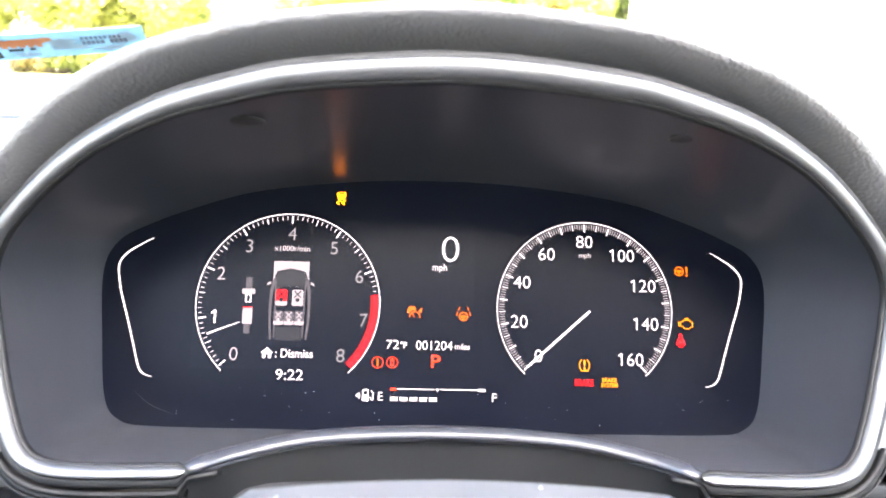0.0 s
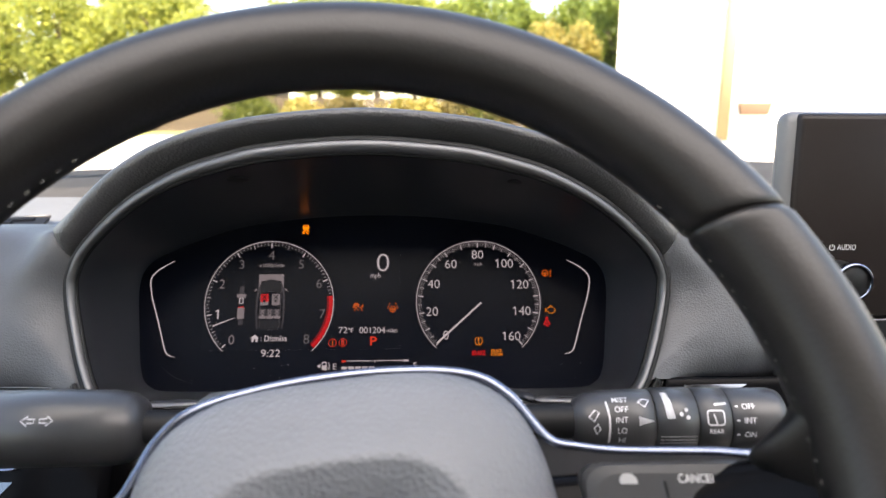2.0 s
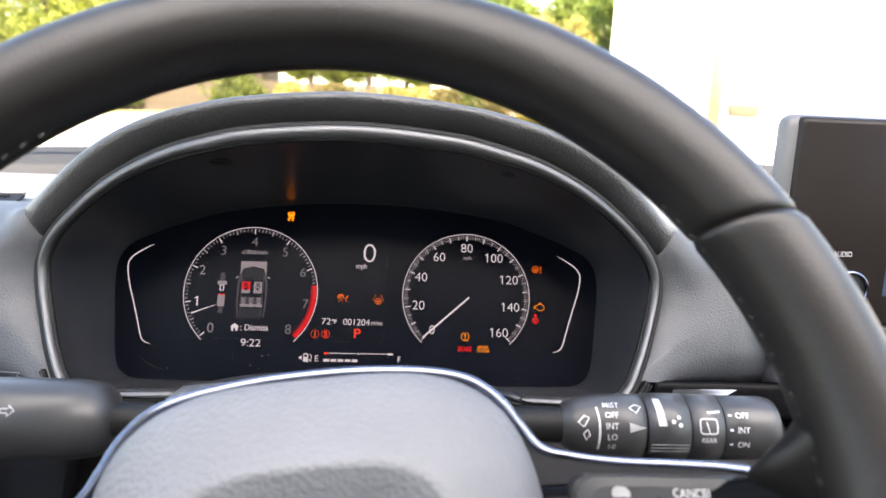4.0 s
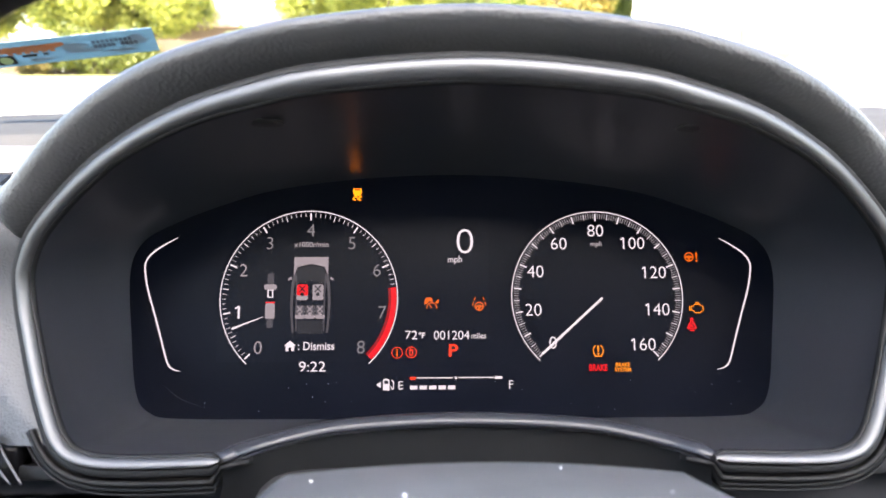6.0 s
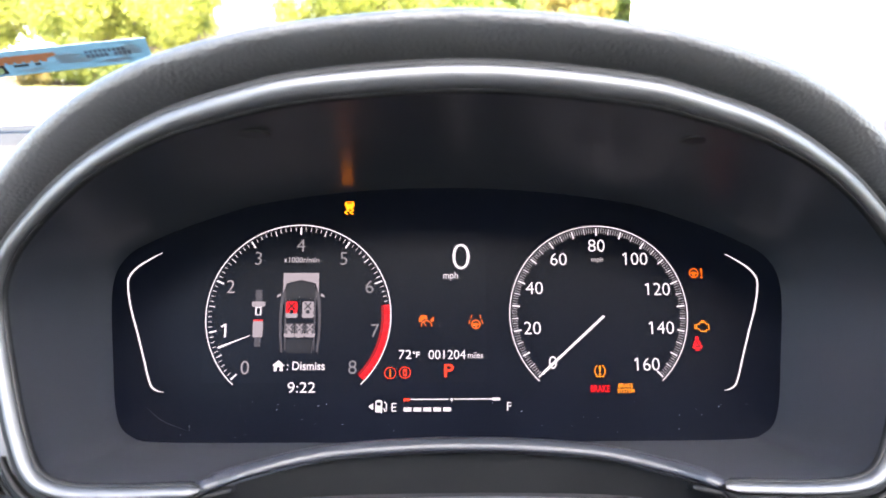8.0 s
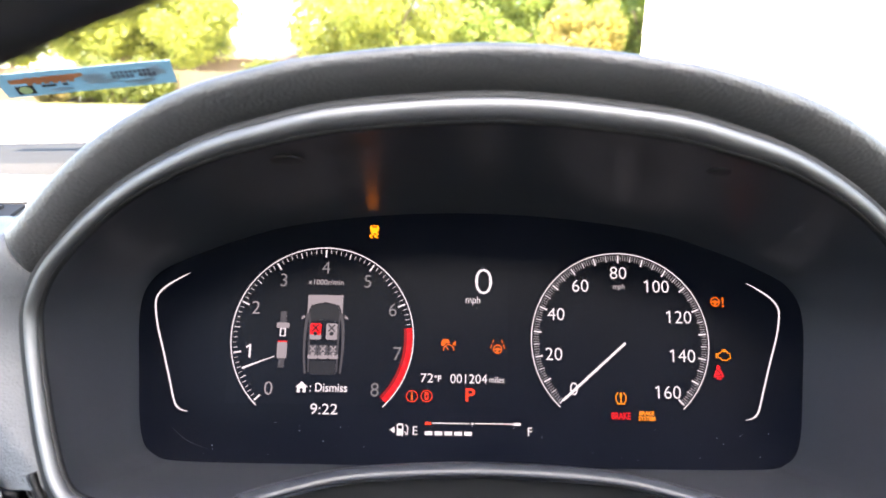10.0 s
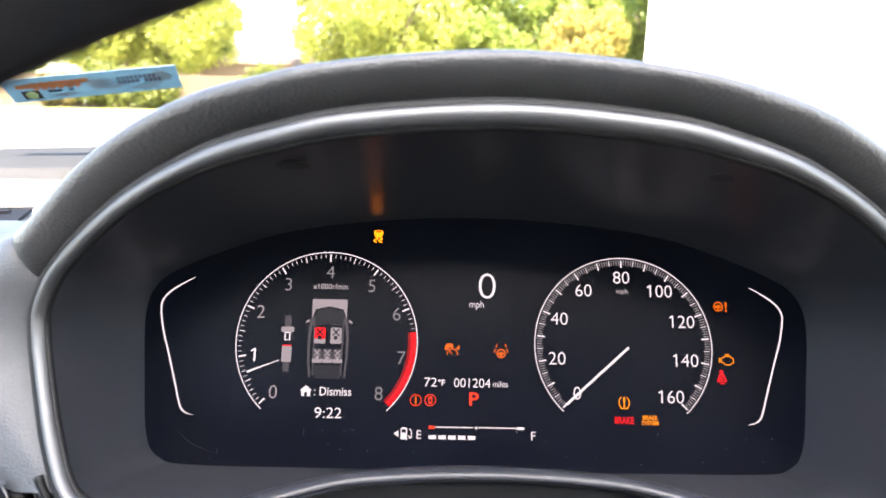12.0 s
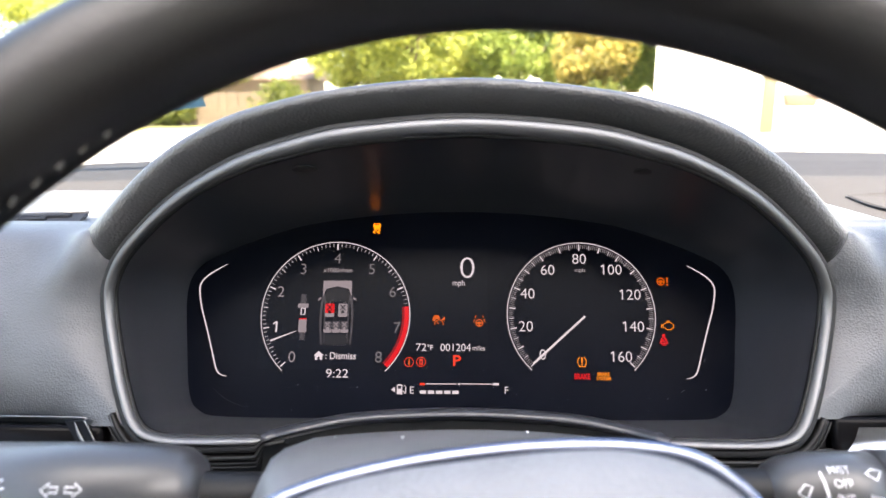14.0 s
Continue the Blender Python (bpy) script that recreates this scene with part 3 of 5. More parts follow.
lettering("mark", "!", 0.0086, x + 0.0048, z, M_ORANGE, w, weight=0.0002)

shrink(w, x, z, 0.9)
w = sign("engine_sign", "amber engine outline warning sign")
x, z = 0.1419, -0.0062
sub("outline", ribbon([(x - 0.0036, z - 0.0014), (x - 0.0036, z + 0.0012), (x - 0.0022, z + 0.0014), (x - 0.0012, z + 0.0024), (x + 0.0018, z + 0.0024), (x + 0.0024, z + 0.0014), (x + 0.0036, z + 0.0014), (x + 0.0038, z - 0.0018), (x + 0.0026, z - 0.0018), (x + 0.0018, z - 0.0028), (x - 0.0014, z - 0.0028), (x - 0.0022, z - 0.0014)], 0.0006, closed=True), M_AMBER, w)
sub("pipe", ribbon([(x - 0.0046, z + 0.0014), (x - 0.0046, z - 0.0016)], 0.0006), M_AMBER, w)
sub("cap", ribbon([(x - 0.0010, z + 0.0033), (x + 0.0014, z + 0.0033)], 0.0006), M_AMBER, w)

shrink(w, x, z, 0.93)
w = sign("seat_belt_sign", "red seat belt warning sign")
x, z = 0.1384, -0.0158
sub("body", plate(scaled(x, z, [(-10, 19), (10, 19), (17, 8), (27, -19), (19, -24), (15, -8), (15, -24), (-15, -24), (-15, -8), (-19, -24), (-27, -19), (-17, 8)])), M_RED, w)
sub("head", plate(disc_pts(x, z + 0.0031, 0.0011, 16)), M_RED, w)
sub("belt", ribbon(scaled(x, z, [(-9, 17), (13, -13)]), 0.0005, 0.0009), M_BLACK, w)
sub("lap_belt", ribbon(scaled(x, z, [(-15, -14), (15, -14)]), 0.0004, 0.0009), M_BLACK, w)
sub("seat", ribbon(scaled(x, z, [(-13, -31), (13, -31)]), 0.0007), M_RED, w)
w = sign("tyre_pressure_sign", "amber tyre pressure warning sign")
x, z = 0.0836, -0.0303
for s in (-1, 1):
    sub("tyre_side", ribbon([(p.x, p.z) for p in spline([(x + s * 0.0015, 0, z + 0.0032), (x + s * 0.0028, 0, z + 0.0012), (x + s * 0.0028, 0, z - 0.0012), (x + s * 0.0020, 0, z - 0.0026), (x + s * 0.0020, 0, z - 0.0034)], 5)], 0.0006), M_AMBER, w)
sub("tread", ribbon([(x - 0.0022, z - 0.0032), (x + 0.0022, z - 0.0032)], 0.0007), M_AMBER, w)
lettering("mark", "!", 0.0074, x, z + 0.0003, M_AMBER, w, weight=0.0002)

shrink(w, x, z, 0.96)
w = sign("brake_sign", "red brake warning sign, lit")
lettering("word", "BRAKE", 0.0060, 0.0834, -0.0398, M_RED, w, weight=0.00018, wide=0.0105, tall=0.0038)
w = sign("brake_system_sign", "amber two-line brake system warning sign")
lettering("word", "BRAKE", 0.0036, 0.0975, -0.0382, M_AMBER, w, weight=0.0001, wide=0.0080, tall=0.0023)
lettering("word", "SYSTEM", 0.0036, 0.0975, -0.0410, M_AMBER, w, weight=0.0001, wide=0.0093, tall=0.0023)

w = sign("cruise_sign", "orange cruise control warning sign")
x, z = -0.0125, -0.0032
sub("car", plate([(x - 0.0040, z + 0.0010), (x - 0.0036, z + 0.0022), (x - 0.0026, z + 0.0040), (x + 0.0010, z + 0.0040), (x + 0.0018, z + 0.0024), (x + 0.0018, z + 0.0010), (x - 0.0006, z + 0.0014), (x - 0.0022, z - 0.0004), (x - 0.0040, z - 0.0004)]), M_ORANGE, w)
sub("dial", ribbon(disc_pts(x + 0.0012, z - 0.0030, 0.0034, 16, -10, 190), 0.0007), M_ORANGE, w)
sub("pointer", ribbon([(x + 0.0012, z - 0.0032), (x - 0.0008, z - 0.0006)], 0.0006), M_ORANGE, w)
sub("arrow", plate([(x + 0.0032, z + 0.0004), (x + 0.0056, z + 0.0030), (x + 0.0060, z + 0.0026), (x + 0.0058, z - 0.0002)]), M_ORANGE, w)
shrink(w, x, z, 0.84)
w = sign("lane_sign", "orange lane keeping warning sign")
x, z = 0.0157, -0.0034
for s in (-1, 1):
    sub("lane_mark", ribbon([(x + s * 0.0026, z + 0.0044), (x + s * 0.0034, z + 0.0022)], 0.0007), M_ORANGE, w)
    sub("lane_mark", ribbon([(x + s * 0.0038, z + 0.0012), (x + s * 0.0048, z - 0.0014)], 0.0007), M_ORANGE, w)
sub("wheel", ribbon(disc_pts(x, z - 0.0018, 0.0027, 24), 0.0008, closed=True), M_ORANGE, w)
sub("spokes", plate(scaled(x, z - 0.0018, LENS)), M_ORANGE, w)
shrink(w, x, z, 0.84)
for name, x, z in (("info_sign", -0.0312, -0.0311), ("key_sign", -0.0232, -0.0309)):
    w = sign(name, "orange ringed notice sign")
    sub("ring", ribbon(disc_pts(x, z, 0.0030, 28), 0.0005, closed=True), M_RED_B, w)
    if name == "info_sign":
        lettering("letter", "i", 0.0062, x, z, M_ORANGE, w, weight=0.0002)
    else:
        sub("key", plate(rounded(x, z, 0.0022, 0.0040, 0.0006), 0.0006), M_RED_B, w)
        sub("key_slot", plate(rounded(x, z - 0.0002, 0.0010, 0.0016, 0.0003), 0.0009), M_BLACK, w)

# little car with seats on the display
c = Sign("car_picture", "grey top view of a car with one red seat", cluster)
x = -0.0808
sub("bonnet", plate([(x - 0.0098, 0.0122), (x - 0.0098, 0.0235), (x + 0.0098, 0.0235), (x + 0.0098, 0.0122), (x + 0.0078, 0.0178), (x, 0.0196), (x - 0.0078, 0.0178)], 0.0007), M_GREY_A, c)
sub("glazing", plate([(x - 0.0092, 0.0108), (x - 0.0072, 0.0172), (x, 0.0188), (x + 0.0072, 0.0172), (x + 0.0092, 0.0108), (x + 0.0076, 0.0085), (x, 0.0098), (x - 0.0076, 0.0085)], 0.0007), M_GREY_C, c)
for s in (-1, 1):
    sub("body_side", ribbon([(p.x, p.z) for p in spline([(x + s * 0.0092, 0, 0.0130), (x + s * 0.0104, 0, 0.0050), (x + s * 0.0106, 0, -0.0080), (x + s * 0.0096, 0, -0.0200)], 6)], lambda u: 0.0020 * (1 - 0.4 * u), 0.0008), M_GREY_B, c)
    sub("roof_rail", ribbon([(p.x, p.z) for p in spline([(x + s * 0.0085, 0, 0.0140), (x + s * 0.0080, 0, 0.0040), (x + s * 0.0078, 0, -0.0190)], 6)], 0.0009, 0.0009), M_GREY_B, c)
    sub("mirror", plate([(x + s * 0.0108, 0.0108), (x + s * 0.0132, 0.0098), (x + s * 0.0128, 0.0112), (x + s * 0.0112, 0.0122)], 0.0008), M_GREY_A, c)


def little_seat(sx, sz, size, mat, x_mat):
    s = sub("seat", plate(rounded(sx, sz, 0.0062 * size, 0.0066 * size, 0.0010), 0.0010), mat, c)
    sub("cushion", plate(rounded(sx, sz - 0.0042 * size, 0.0064 * size, 0.0030 * size, 0.0010), 0.0010), M_GREY_A, c)
    b = ribbon([(sx - 0.0018 * size, sz + 0.0026 * size), (sx + 0.0018 * size, sz - 0.0012 * size)], 0.0007, 0.0014)
    ribbon([(sx + 0.0018 * size, sz + 0.0026 * size), (sx - 0.0018 * size, sz - 0.0012 * size)], 0.0007, 0.0014, b)
    sub("cross", b, x_mat, c)
    sub("buckle", plate(disc_pts(sx, sz - 0.0024 * size, 0.0011 * size, 14), 0.0014), x_mat, c)


little_seat(-0.0855, 0.0044, 1.0, M_RED, M_BLACK)
little_seat(-0.0766, 0.0044, 1.0, M_GREY_A, M_GREY_C)
for sx in (-0.0866, -0.0809, -0.0752):
    little_seat(sx, -0.0070, 0.86, M_GREY_B, M_GREY_A)
sub("rear_floor", plate([(x - 0.0068, -0.0205), (x + 0.0068, -0.0205), (x + 0.0072, -0.0130), (x - 0.0072, -0.0130)], 0.0006), M_GREY_C, c)
bx = -0.1037
b = Sign("belt_picture", "grey picture of an open belt buckle", cluster)
sub("strap", plate([(bx - 0.0018, 0.0068), (bx + 0.0018, 0.0068), (bx + 0.0018, 0.0140), (bx - 0.0018, 0.0140)]), M_GREY_B, b)
sub("tongue_plate", plate(rounded(bx, 0.0062, 0.0072, 0.0030, 0.0008), 0.0009), M_GREY_A, b)
sub("tongue", ribbon([(bx - 0.0013, 0.0044), (bx + 0.0013, 0.0044), (bx + 0.0013, 0.0004), (bx - 0.0013, 0.0004)], 0.0009, closed=True), M_WHITE, b)
sub("buckle_top", plate([(bx - 0.0026, -0.0030), (bx + 0.0026, -0.0030), (bx + 0.0026, -0.0022), (bx - 0.0026, -0.0022)]), M_RED, b)
sub("buckle", plate(rounded(bx, -0.0074, 0.0054, 0.0088, 0.0008)), M_GREY_A, b)
sub("strap", plate([(bx - 0.0017, -0.0170), (bx + 0.0017, -0.0170), (bx + 0.0017, -0.0120), (bx - 0.0017, -0.0120)]), M_GREY_B, b)

rng = random.Random(4)
dust = bmesh.new()
for k in range(90):
    i = rng.randrange(N)
    while inner[i].z > -0.02 or (inner[i].z > -0.055 and k % 3):
        i = rng.randrange(N)
    v = inner[i].lerp(outer[i], rng.uniform(0.08, 0.9))
    v += Vector((v.x - 0.0045, 0, v.z * 1.6)).normalized() * 0.0052
    size = rng.choice((0.00012, 0.00015, 0.0002, 0.00028))
    r = bmesh.ops.create_icosphere(dust, subdivisions=1, radius=size)
    bmesh.ops.translate(dust, vec=v, verts=r["verts"])
for k in range(40):
    size = rng.choice((0.0001, 0.00014, 0.0002))
    r = bmesh.ops.create_icosphere(dust, subdivisions=1, radius=size)
    bmesh.ops.translate(dust, vec=(rng.uniform(-0.165, 0.165), -0.0006, rng.uniform(-0.066, -0.046)), verts=r["verts"])
part("dust", dust, M_DUST, cluster, "fine grey dust specks")
sub("scratch", ribbon([(p.x, p.z) for p in spline([(-0.1615, 0, -0.0486), (-0.152, 0, -0.0560), (-0.1395, 0, -0.0608)], 6)], lambda u: 0.0003 * math.sin(3.1 * u) + 0.00004, 0.0006), M_SWITCH, cluster, "faint curved scratch")

# ---------------------------------------------------------------- steering column, stalks, wheel
column = thing("steering_column_cover", "dark grey plastic steering column shroud with dust specks", "column cover", BASE)
rows = []
for y, w, top, k in ((-0.070, 0.080, -0.095, 1), (-0.120, 0.086, -0.078, 1), (-0.132, 0.090, -0.0665, 1), (-0.142, 0.092, -0.0632, 1), (-0.192, 0.092, -0.0624, 1), (-0.215, 0.088, -0.066, 1), (-0.232, 0.076, -0.078, 1)):
    row = []
    for i in range(41):
        u = -1 + 2 * i / 40
        e = abs(u) ** 3.2
        row.append(Vector((0.006 + w * math.copysign(min(1, abs(u) * 1.06), u), y, top - 0.008 * u * u - 0.085 * max(0, abs(u) - 0.72) ** 1.5 / 0.28 ** 1.5 * 1.0)))
    rows.append(row)
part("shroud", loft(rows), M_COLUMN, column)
for x, y, z, s in ((-0.0199, -0.1888, -0.0624, 0.0006), (0.057, -0.178, -0.0650, 0.0005), (0.030, -0.151, -0.0633, 0.0005), (-0.05, -0.16, -0.0650, 0.0004)):
    bm = bmesh.new()
    bmesh.ops.create_icosphere(bm, subdivisions=1, radius=s)
    bmesh.ops.translate(bm, vec=(x, y, z), verts=bm.verts)
    part("dust_speck", bm, M_DUST, column)

# left stalk: light switch
stalk = thing("light_stalk", "black plastic light and indicator stalk with white signs", "stalk", BASE @ pose(-0.087, -0.1985, -0.0811, 0, 0, 2) @ Matrix.Diagonal((1, 0.95, 0.95, 1)))
part("knob", lathe([(0.0, 0.0), (0.008, -0.0005), (0.0135, -0.003), (0.0165, -0.0075), (0.0178, -0.016), (0.0182, -0.040), (0.0180, -0.078), (0.0172, -0.0785), (0.0172, -0.0795), (0.0180, -0.080), (0.0176, -0.150), (0.015, -0.153), (0.0, -0.153)]), M_STALK, stalk)
part("arm", lathe([(0.0, 0.05), (0.007, 0.05), (0.008, 0.0), (0.008, -0.004)]), M_DARK, stalk)


def on_stalk(name, pts, r, owner, width=None, closed=False):
    """Printed lines (along, round) on a stalk of radius r; round is metres from the line facing the driver, up positive."""
    bm = ribbon(pts, width, 0.0, closed=closed) if width else plate(pts, 0.0, 0.0001)
    bmesh.ops.subdivide_edges(bm, edges=bm.edges, cuts=1)
    for v in bm.verts:
        t = v.co.z / r
        v.co = Vector((v.co.x, -(r + 0.00025) * math.cos(t), (r + 0.00025) * math.sin(t)))
    return part(name, bm, M_PRINT, owner, "", smooth=False)


def word_on_stalk(text, size, x, s, r, owner):
    ob = lettering("word", text, size, x, s, M_PRINT, owner, h=0.0, weight=0.00003)
    for v in ob.data.vertices:
        t = v.co.z / r
        v.co = Vector((v.co.x, -(r + 0.0003) * math.cos(t), (r + 0.0003) * math.sin(t)))
    return ob


def arrow_sign(x, s, way):
    pts = [(x - way * 0.0024, s + 0.0009), (x + way * 0.0004, s + 0.0009), (x + way * 0.0004, s + 0.0022), (x + way * 0.0030, s), (x + way * 0.0004, s - 0.0022), (x + way * 0.0004, s - 0.0009), (x - way * 0.0024, s - 0.0009)]
    on_stalk("arrow", pts, 0.0182, stalk, 0.0006, True)


arrow_sign(-0.0450, 0.0042, -1)
arrow_sign(-0.0378, 0.0042, 1)
on_stalk("lamp_sign", disc_pts(-0.0640, 0.0042, 0.0015, 14), 0.0182, stalk, 0.0008, True)
for k in range(8):
    a = radians(k * 45)
    on_stalk("ray", [(-0.0640 + 0.0030 * math.cos(a), 0.0046 + 0.0030 * math.sin(a)), (-0.0640 + 0.0043 * math.cos(a), 0.0046 + 0.0043 * math.sin(a))], 0.0182, stalk, 0.0007)
on_stalk("index", [(-0.0760, 0.0100), (-0.0735, 0.0096)], 0.0180, stalk, 0.0012)

# right stalk: wipers
wiper = thing("wiper_stalk", "black plastic wiper stalk with ring switches and white lettering", "stalk", BASE @ pose(0.110, -0.1835, -0.0812, 0, 0, -2) @ Matrix.Diagonal((0.955, 1, 1, 1)))
part("knob", lathe([(0.0, 0.0), (0.006, 0.0006), (0.0105, 0.004), (0.0130, 0.009), (0.0142, 0.016), (0.0148, 0.030), (0.0148, 0.0415), (0.0142, 0.0418)]), M_STALK, wiper)
part("speed_ring", lathe([(0.0140, 0.0422), (0.0154, 0.0426), (0.0154, 0.0626), (0.0140, 0.0630)]), M_STALK, wiper)
part("rear_ring", lathe([(0.0142, 0.0634), (0.0152, 0.0638), (0.0152, 0.0790), (0.0142, 0.0794)]), M_STALK, wiper)
part("tip", lathe([(0.0142, 0.0798), (0.0150, 0.0802), (0.0148, 0.104), (0.0138, 0.1075), (0.0, 0.109)]), M_STALK, wiper)
part("arm", lathe([(0.0075, -0.05), (0.0085, 0.006)]), M_DARK, wiper)
for i, word in enumerate(("MIST", "OFF", "INT", "LO", "HI")):
    word_on_stalk(word, 0.0039, 0.0247, 0.0104 - 0.0049 * i, 0.0148, wiper)
on_stalk("scale_line", [(0.0176, 0.0095 - 0.0047 * 0), (0.0186, 0.002), (0.0186, -0.004), (0.0182, -0.011)], 0.0146, wiper, 0.0010)
on_stalk("pointer", [(0.0330, 0.0022), (0.0330, -0.0022), (0.0408, 0.0)], 0.0150, wiper)
on_stalk("washer_sign", [(0.0335, 0.0090), (0.0362, 0.0108), (0.0392, 0.0100), (0.0366, 0.0066)], 0.0150, wiper, 0.0007, True)
on_stalk("wiper_sign", [(0.0085, 0.0020), (0.0115, 0.0050), (0.0138, 0.0040), (0.0112, 0.0000)], 0.0138, wiper, 0.0007, True)
on_stalk("wiper_sign", [(0.0108, -0.0030), (0.0128, -0.0012), (0.0140, -0.0036), (0.0122, -0.0060)], 0.0142, wiper, 0.0007, True)
on_stalk("wedge", [(0.0458, 0.0150), (0.0492, 0.0150), (0.0510, 0.0010), (0.0468, 0.0010)], 0.0156, wiper)
for dx, ds in ((0.0540, 0.0030), (0.0566, 0.0050), (0.0572, 0.0015)):
    on_stalk("drop", disc_pts(dx, ds, 0.0010, 10), 0.0156, wiper)
for k in range(3):
    on_stalk("rib", [(0.0435, -0.0075 - k * 0.0018), (0.0618, -0.0075 - k * 0.0018)], 0.0154, wiper, 0.0003)
on_stalk("rear_window_sign", rounded(0.0710, 0.0012, 0.0082, 0.0066, 0.0012, 2), 0.0153, wiper, 0.0007, True)
on_stalk("rear_wiper_sign", [(0.0714, -0.0020), (0.0700, 0.0030)], 0.0154, wiper, 0.0006)
on_stalk("index", [(0.0710, 0.0074), (0.0772, 0.0080)], 0.0153, wiper, 0.0011)
word_on_stalk("REAR", 0.0031, 0.0712, -0.0050, 0.0153, wiper)
for i, word in enumerate(("OFF", "INT", "ON")):
    word_on_stalk(word, 0.0038, 0.0880, 0.0064 - 0.0066 * i, 0.0150, wiper)
    on_stalk("dash", [(0.0812, 0.0064 - 0.0066 * i), (0.0828, 0.0064 - 0.0066 * i)], 0.0151, wiper, 0.0008)

# steering wheel, turned a little to the left
WHEEL = BASE @ pose(0.0099, -0.3143, -0.1009, -8.45, 0, -0.45) @ pose(0, 0, 0, 0, -7, 0)
wheel = thing("steering_wheel", "black leather steering wheel with grey stitching and chrome trim", "steering wheel", WHEEL)
RC, RT = 0.1625, 0.0157


def arc(a0, a1, n, radius=RC):
    return [Vector((radius * math.cos(radians(a0 + (a1 - a0) * i / n)), 0, radius * math.sin(radians(a0 + (a1 - a0) * i / n)))) for i in range(n + 1)]


def end_taper(u):
    """Draws the last bit of a leather sleeve in, as at a seam."""
    k = min(u, 1 - u)
    return 1.0 - 0.05 * max(0.0, 1 - k / 0.010) ** 2


def slant(bm):
    """Leans the sleeve seams across the rim."""
    for v in bm.verts:
        a, r = math.degrees(math.atan2(v.co.z, v.co.x)), math.hypot(v.co.x, v.co.z)
        side = (r - RC) / RT
        a -= side * 2.4 * max(0.0, 1 - abs(a - 27.1) / 16)
        a += side * 2.4 * max(0.0, 1 - abs(a - 152.9) / 16)
        v.co.x, v.co.z = r * math.cos(radians(a)), r * math.sin(radians(a))
    return bm


grip = oval(RT, RT * 1.0, 28)
rim_ob = part("rim", slant(sweep(arc(27.2, 152.8, 130), grip, taper=end_taper)), M_RIM, wheel, "black leather rim")
for a0, a1 in ((27.0, -48.0), (153.0, 228.0)):
    part("side_grip", slant(sweep(arc(a0, a1, 90), oval(RT * 1.02, RT * 1.01, 28), taper=end_taper)), M_RIM, wheel, "smooth leather side grip")
part("lower_rim", sweep(arc(-48.4, -131.6, 60), grip), M_RIM, wheel)
thread = mesh_of("stitch", [(s * 0.0017 + dx, dy, dz) for s in (-1, 1) for dx, dy, dz in ((0, 0, 0.0005), (0, 0.0005, -0.0004), (0, -0.0005, -0.0004))], [(0, 1, 2), (3, 5, 4), (0, 3, 4, 1), (1, 4, 5, 2), (2, 5, 3, 0)], M_THREAD)
for a in np.arange(-40, 221, 2.4):
    if 36 < a < 120:
        continue
    r0 = RC - RT * 0.985
    ob = put("stitch", thread, rim_ob)
    ob.matrix_local = pose(r0 * math.cos(radians(a)), RT * 0.06, r0 * math.sin(radians(a)), 0, -a + 62, 0)


# hub with airbag cover
def hub_line(u, grow=0.0, dy=0.0):
    """Edge of the hub at u (0 to 1 once round)."""
    t = 2 * math.pi * u
    cx, cz = math.cos(t), math.sin(t)
    e = 3.4
    k = (abs(cx) ** e + abs(cz) ** e) ** (-1 / e)
    x, z = (0.076 + grow) * k * cx, (0.0745 + grow) * k * cz
    if z < 0:
        x *= 1 - 0.25 * (z / 0.0745) ** 2
    return Vector((x, dy, z - 0.028))


M = 96
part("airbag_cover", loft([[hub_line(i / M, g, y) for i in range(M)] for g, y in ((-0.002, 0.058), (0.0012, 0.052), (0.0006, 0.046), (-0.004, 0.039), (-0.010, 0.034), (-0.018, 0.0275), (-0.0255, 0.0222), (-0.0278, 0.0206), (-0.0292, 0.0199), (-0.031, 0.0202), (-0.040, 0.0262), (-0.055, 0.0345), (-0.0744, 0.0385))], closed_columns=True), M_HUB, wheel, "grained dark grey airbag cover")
part("hub_back", loft([[hub_line(i / M, g, y) for i in range(M)] for g, y in ((0.000, 0.053), (0.0015, 0.057), (-0.006, 0.080), (-0.03, 0.090))], closed_columns=True), M_PIANO, wheel, "gloss black hub surround")
half = [(0.1400, 0.0235, 0.0006), (0.1310, 0.0300, 0.0030), (0.120, 0.036, 0.0050), (0.102, 0.043, 0.0080), (0.088, 0.047, 0.0115), (0.0785, 0.049, 0.0150), (0.0720, 0.050, 0.0240), (0.0660, 0.050, 0.0330), (0.0562, 0.050, 0.0412), (0.0420, 0.050, 0.0456), (0.0210, 0.050, 0.0482), (0.0, 0.050, 0.0489)]
line = spline(half + [(-x, y, z) for x, y, z in half[:-1]][::-1], 6)
part("hub_trim", sweep(line, oval(0.0022, 0.0023, 12), taper=lambda u: 1.0 - 0.35 * min(1, max(0, (abs(u - 0.5) - 0.2) / 0.12))), M_CHROME, wheel, "bright chrome trim over hub and spokes")
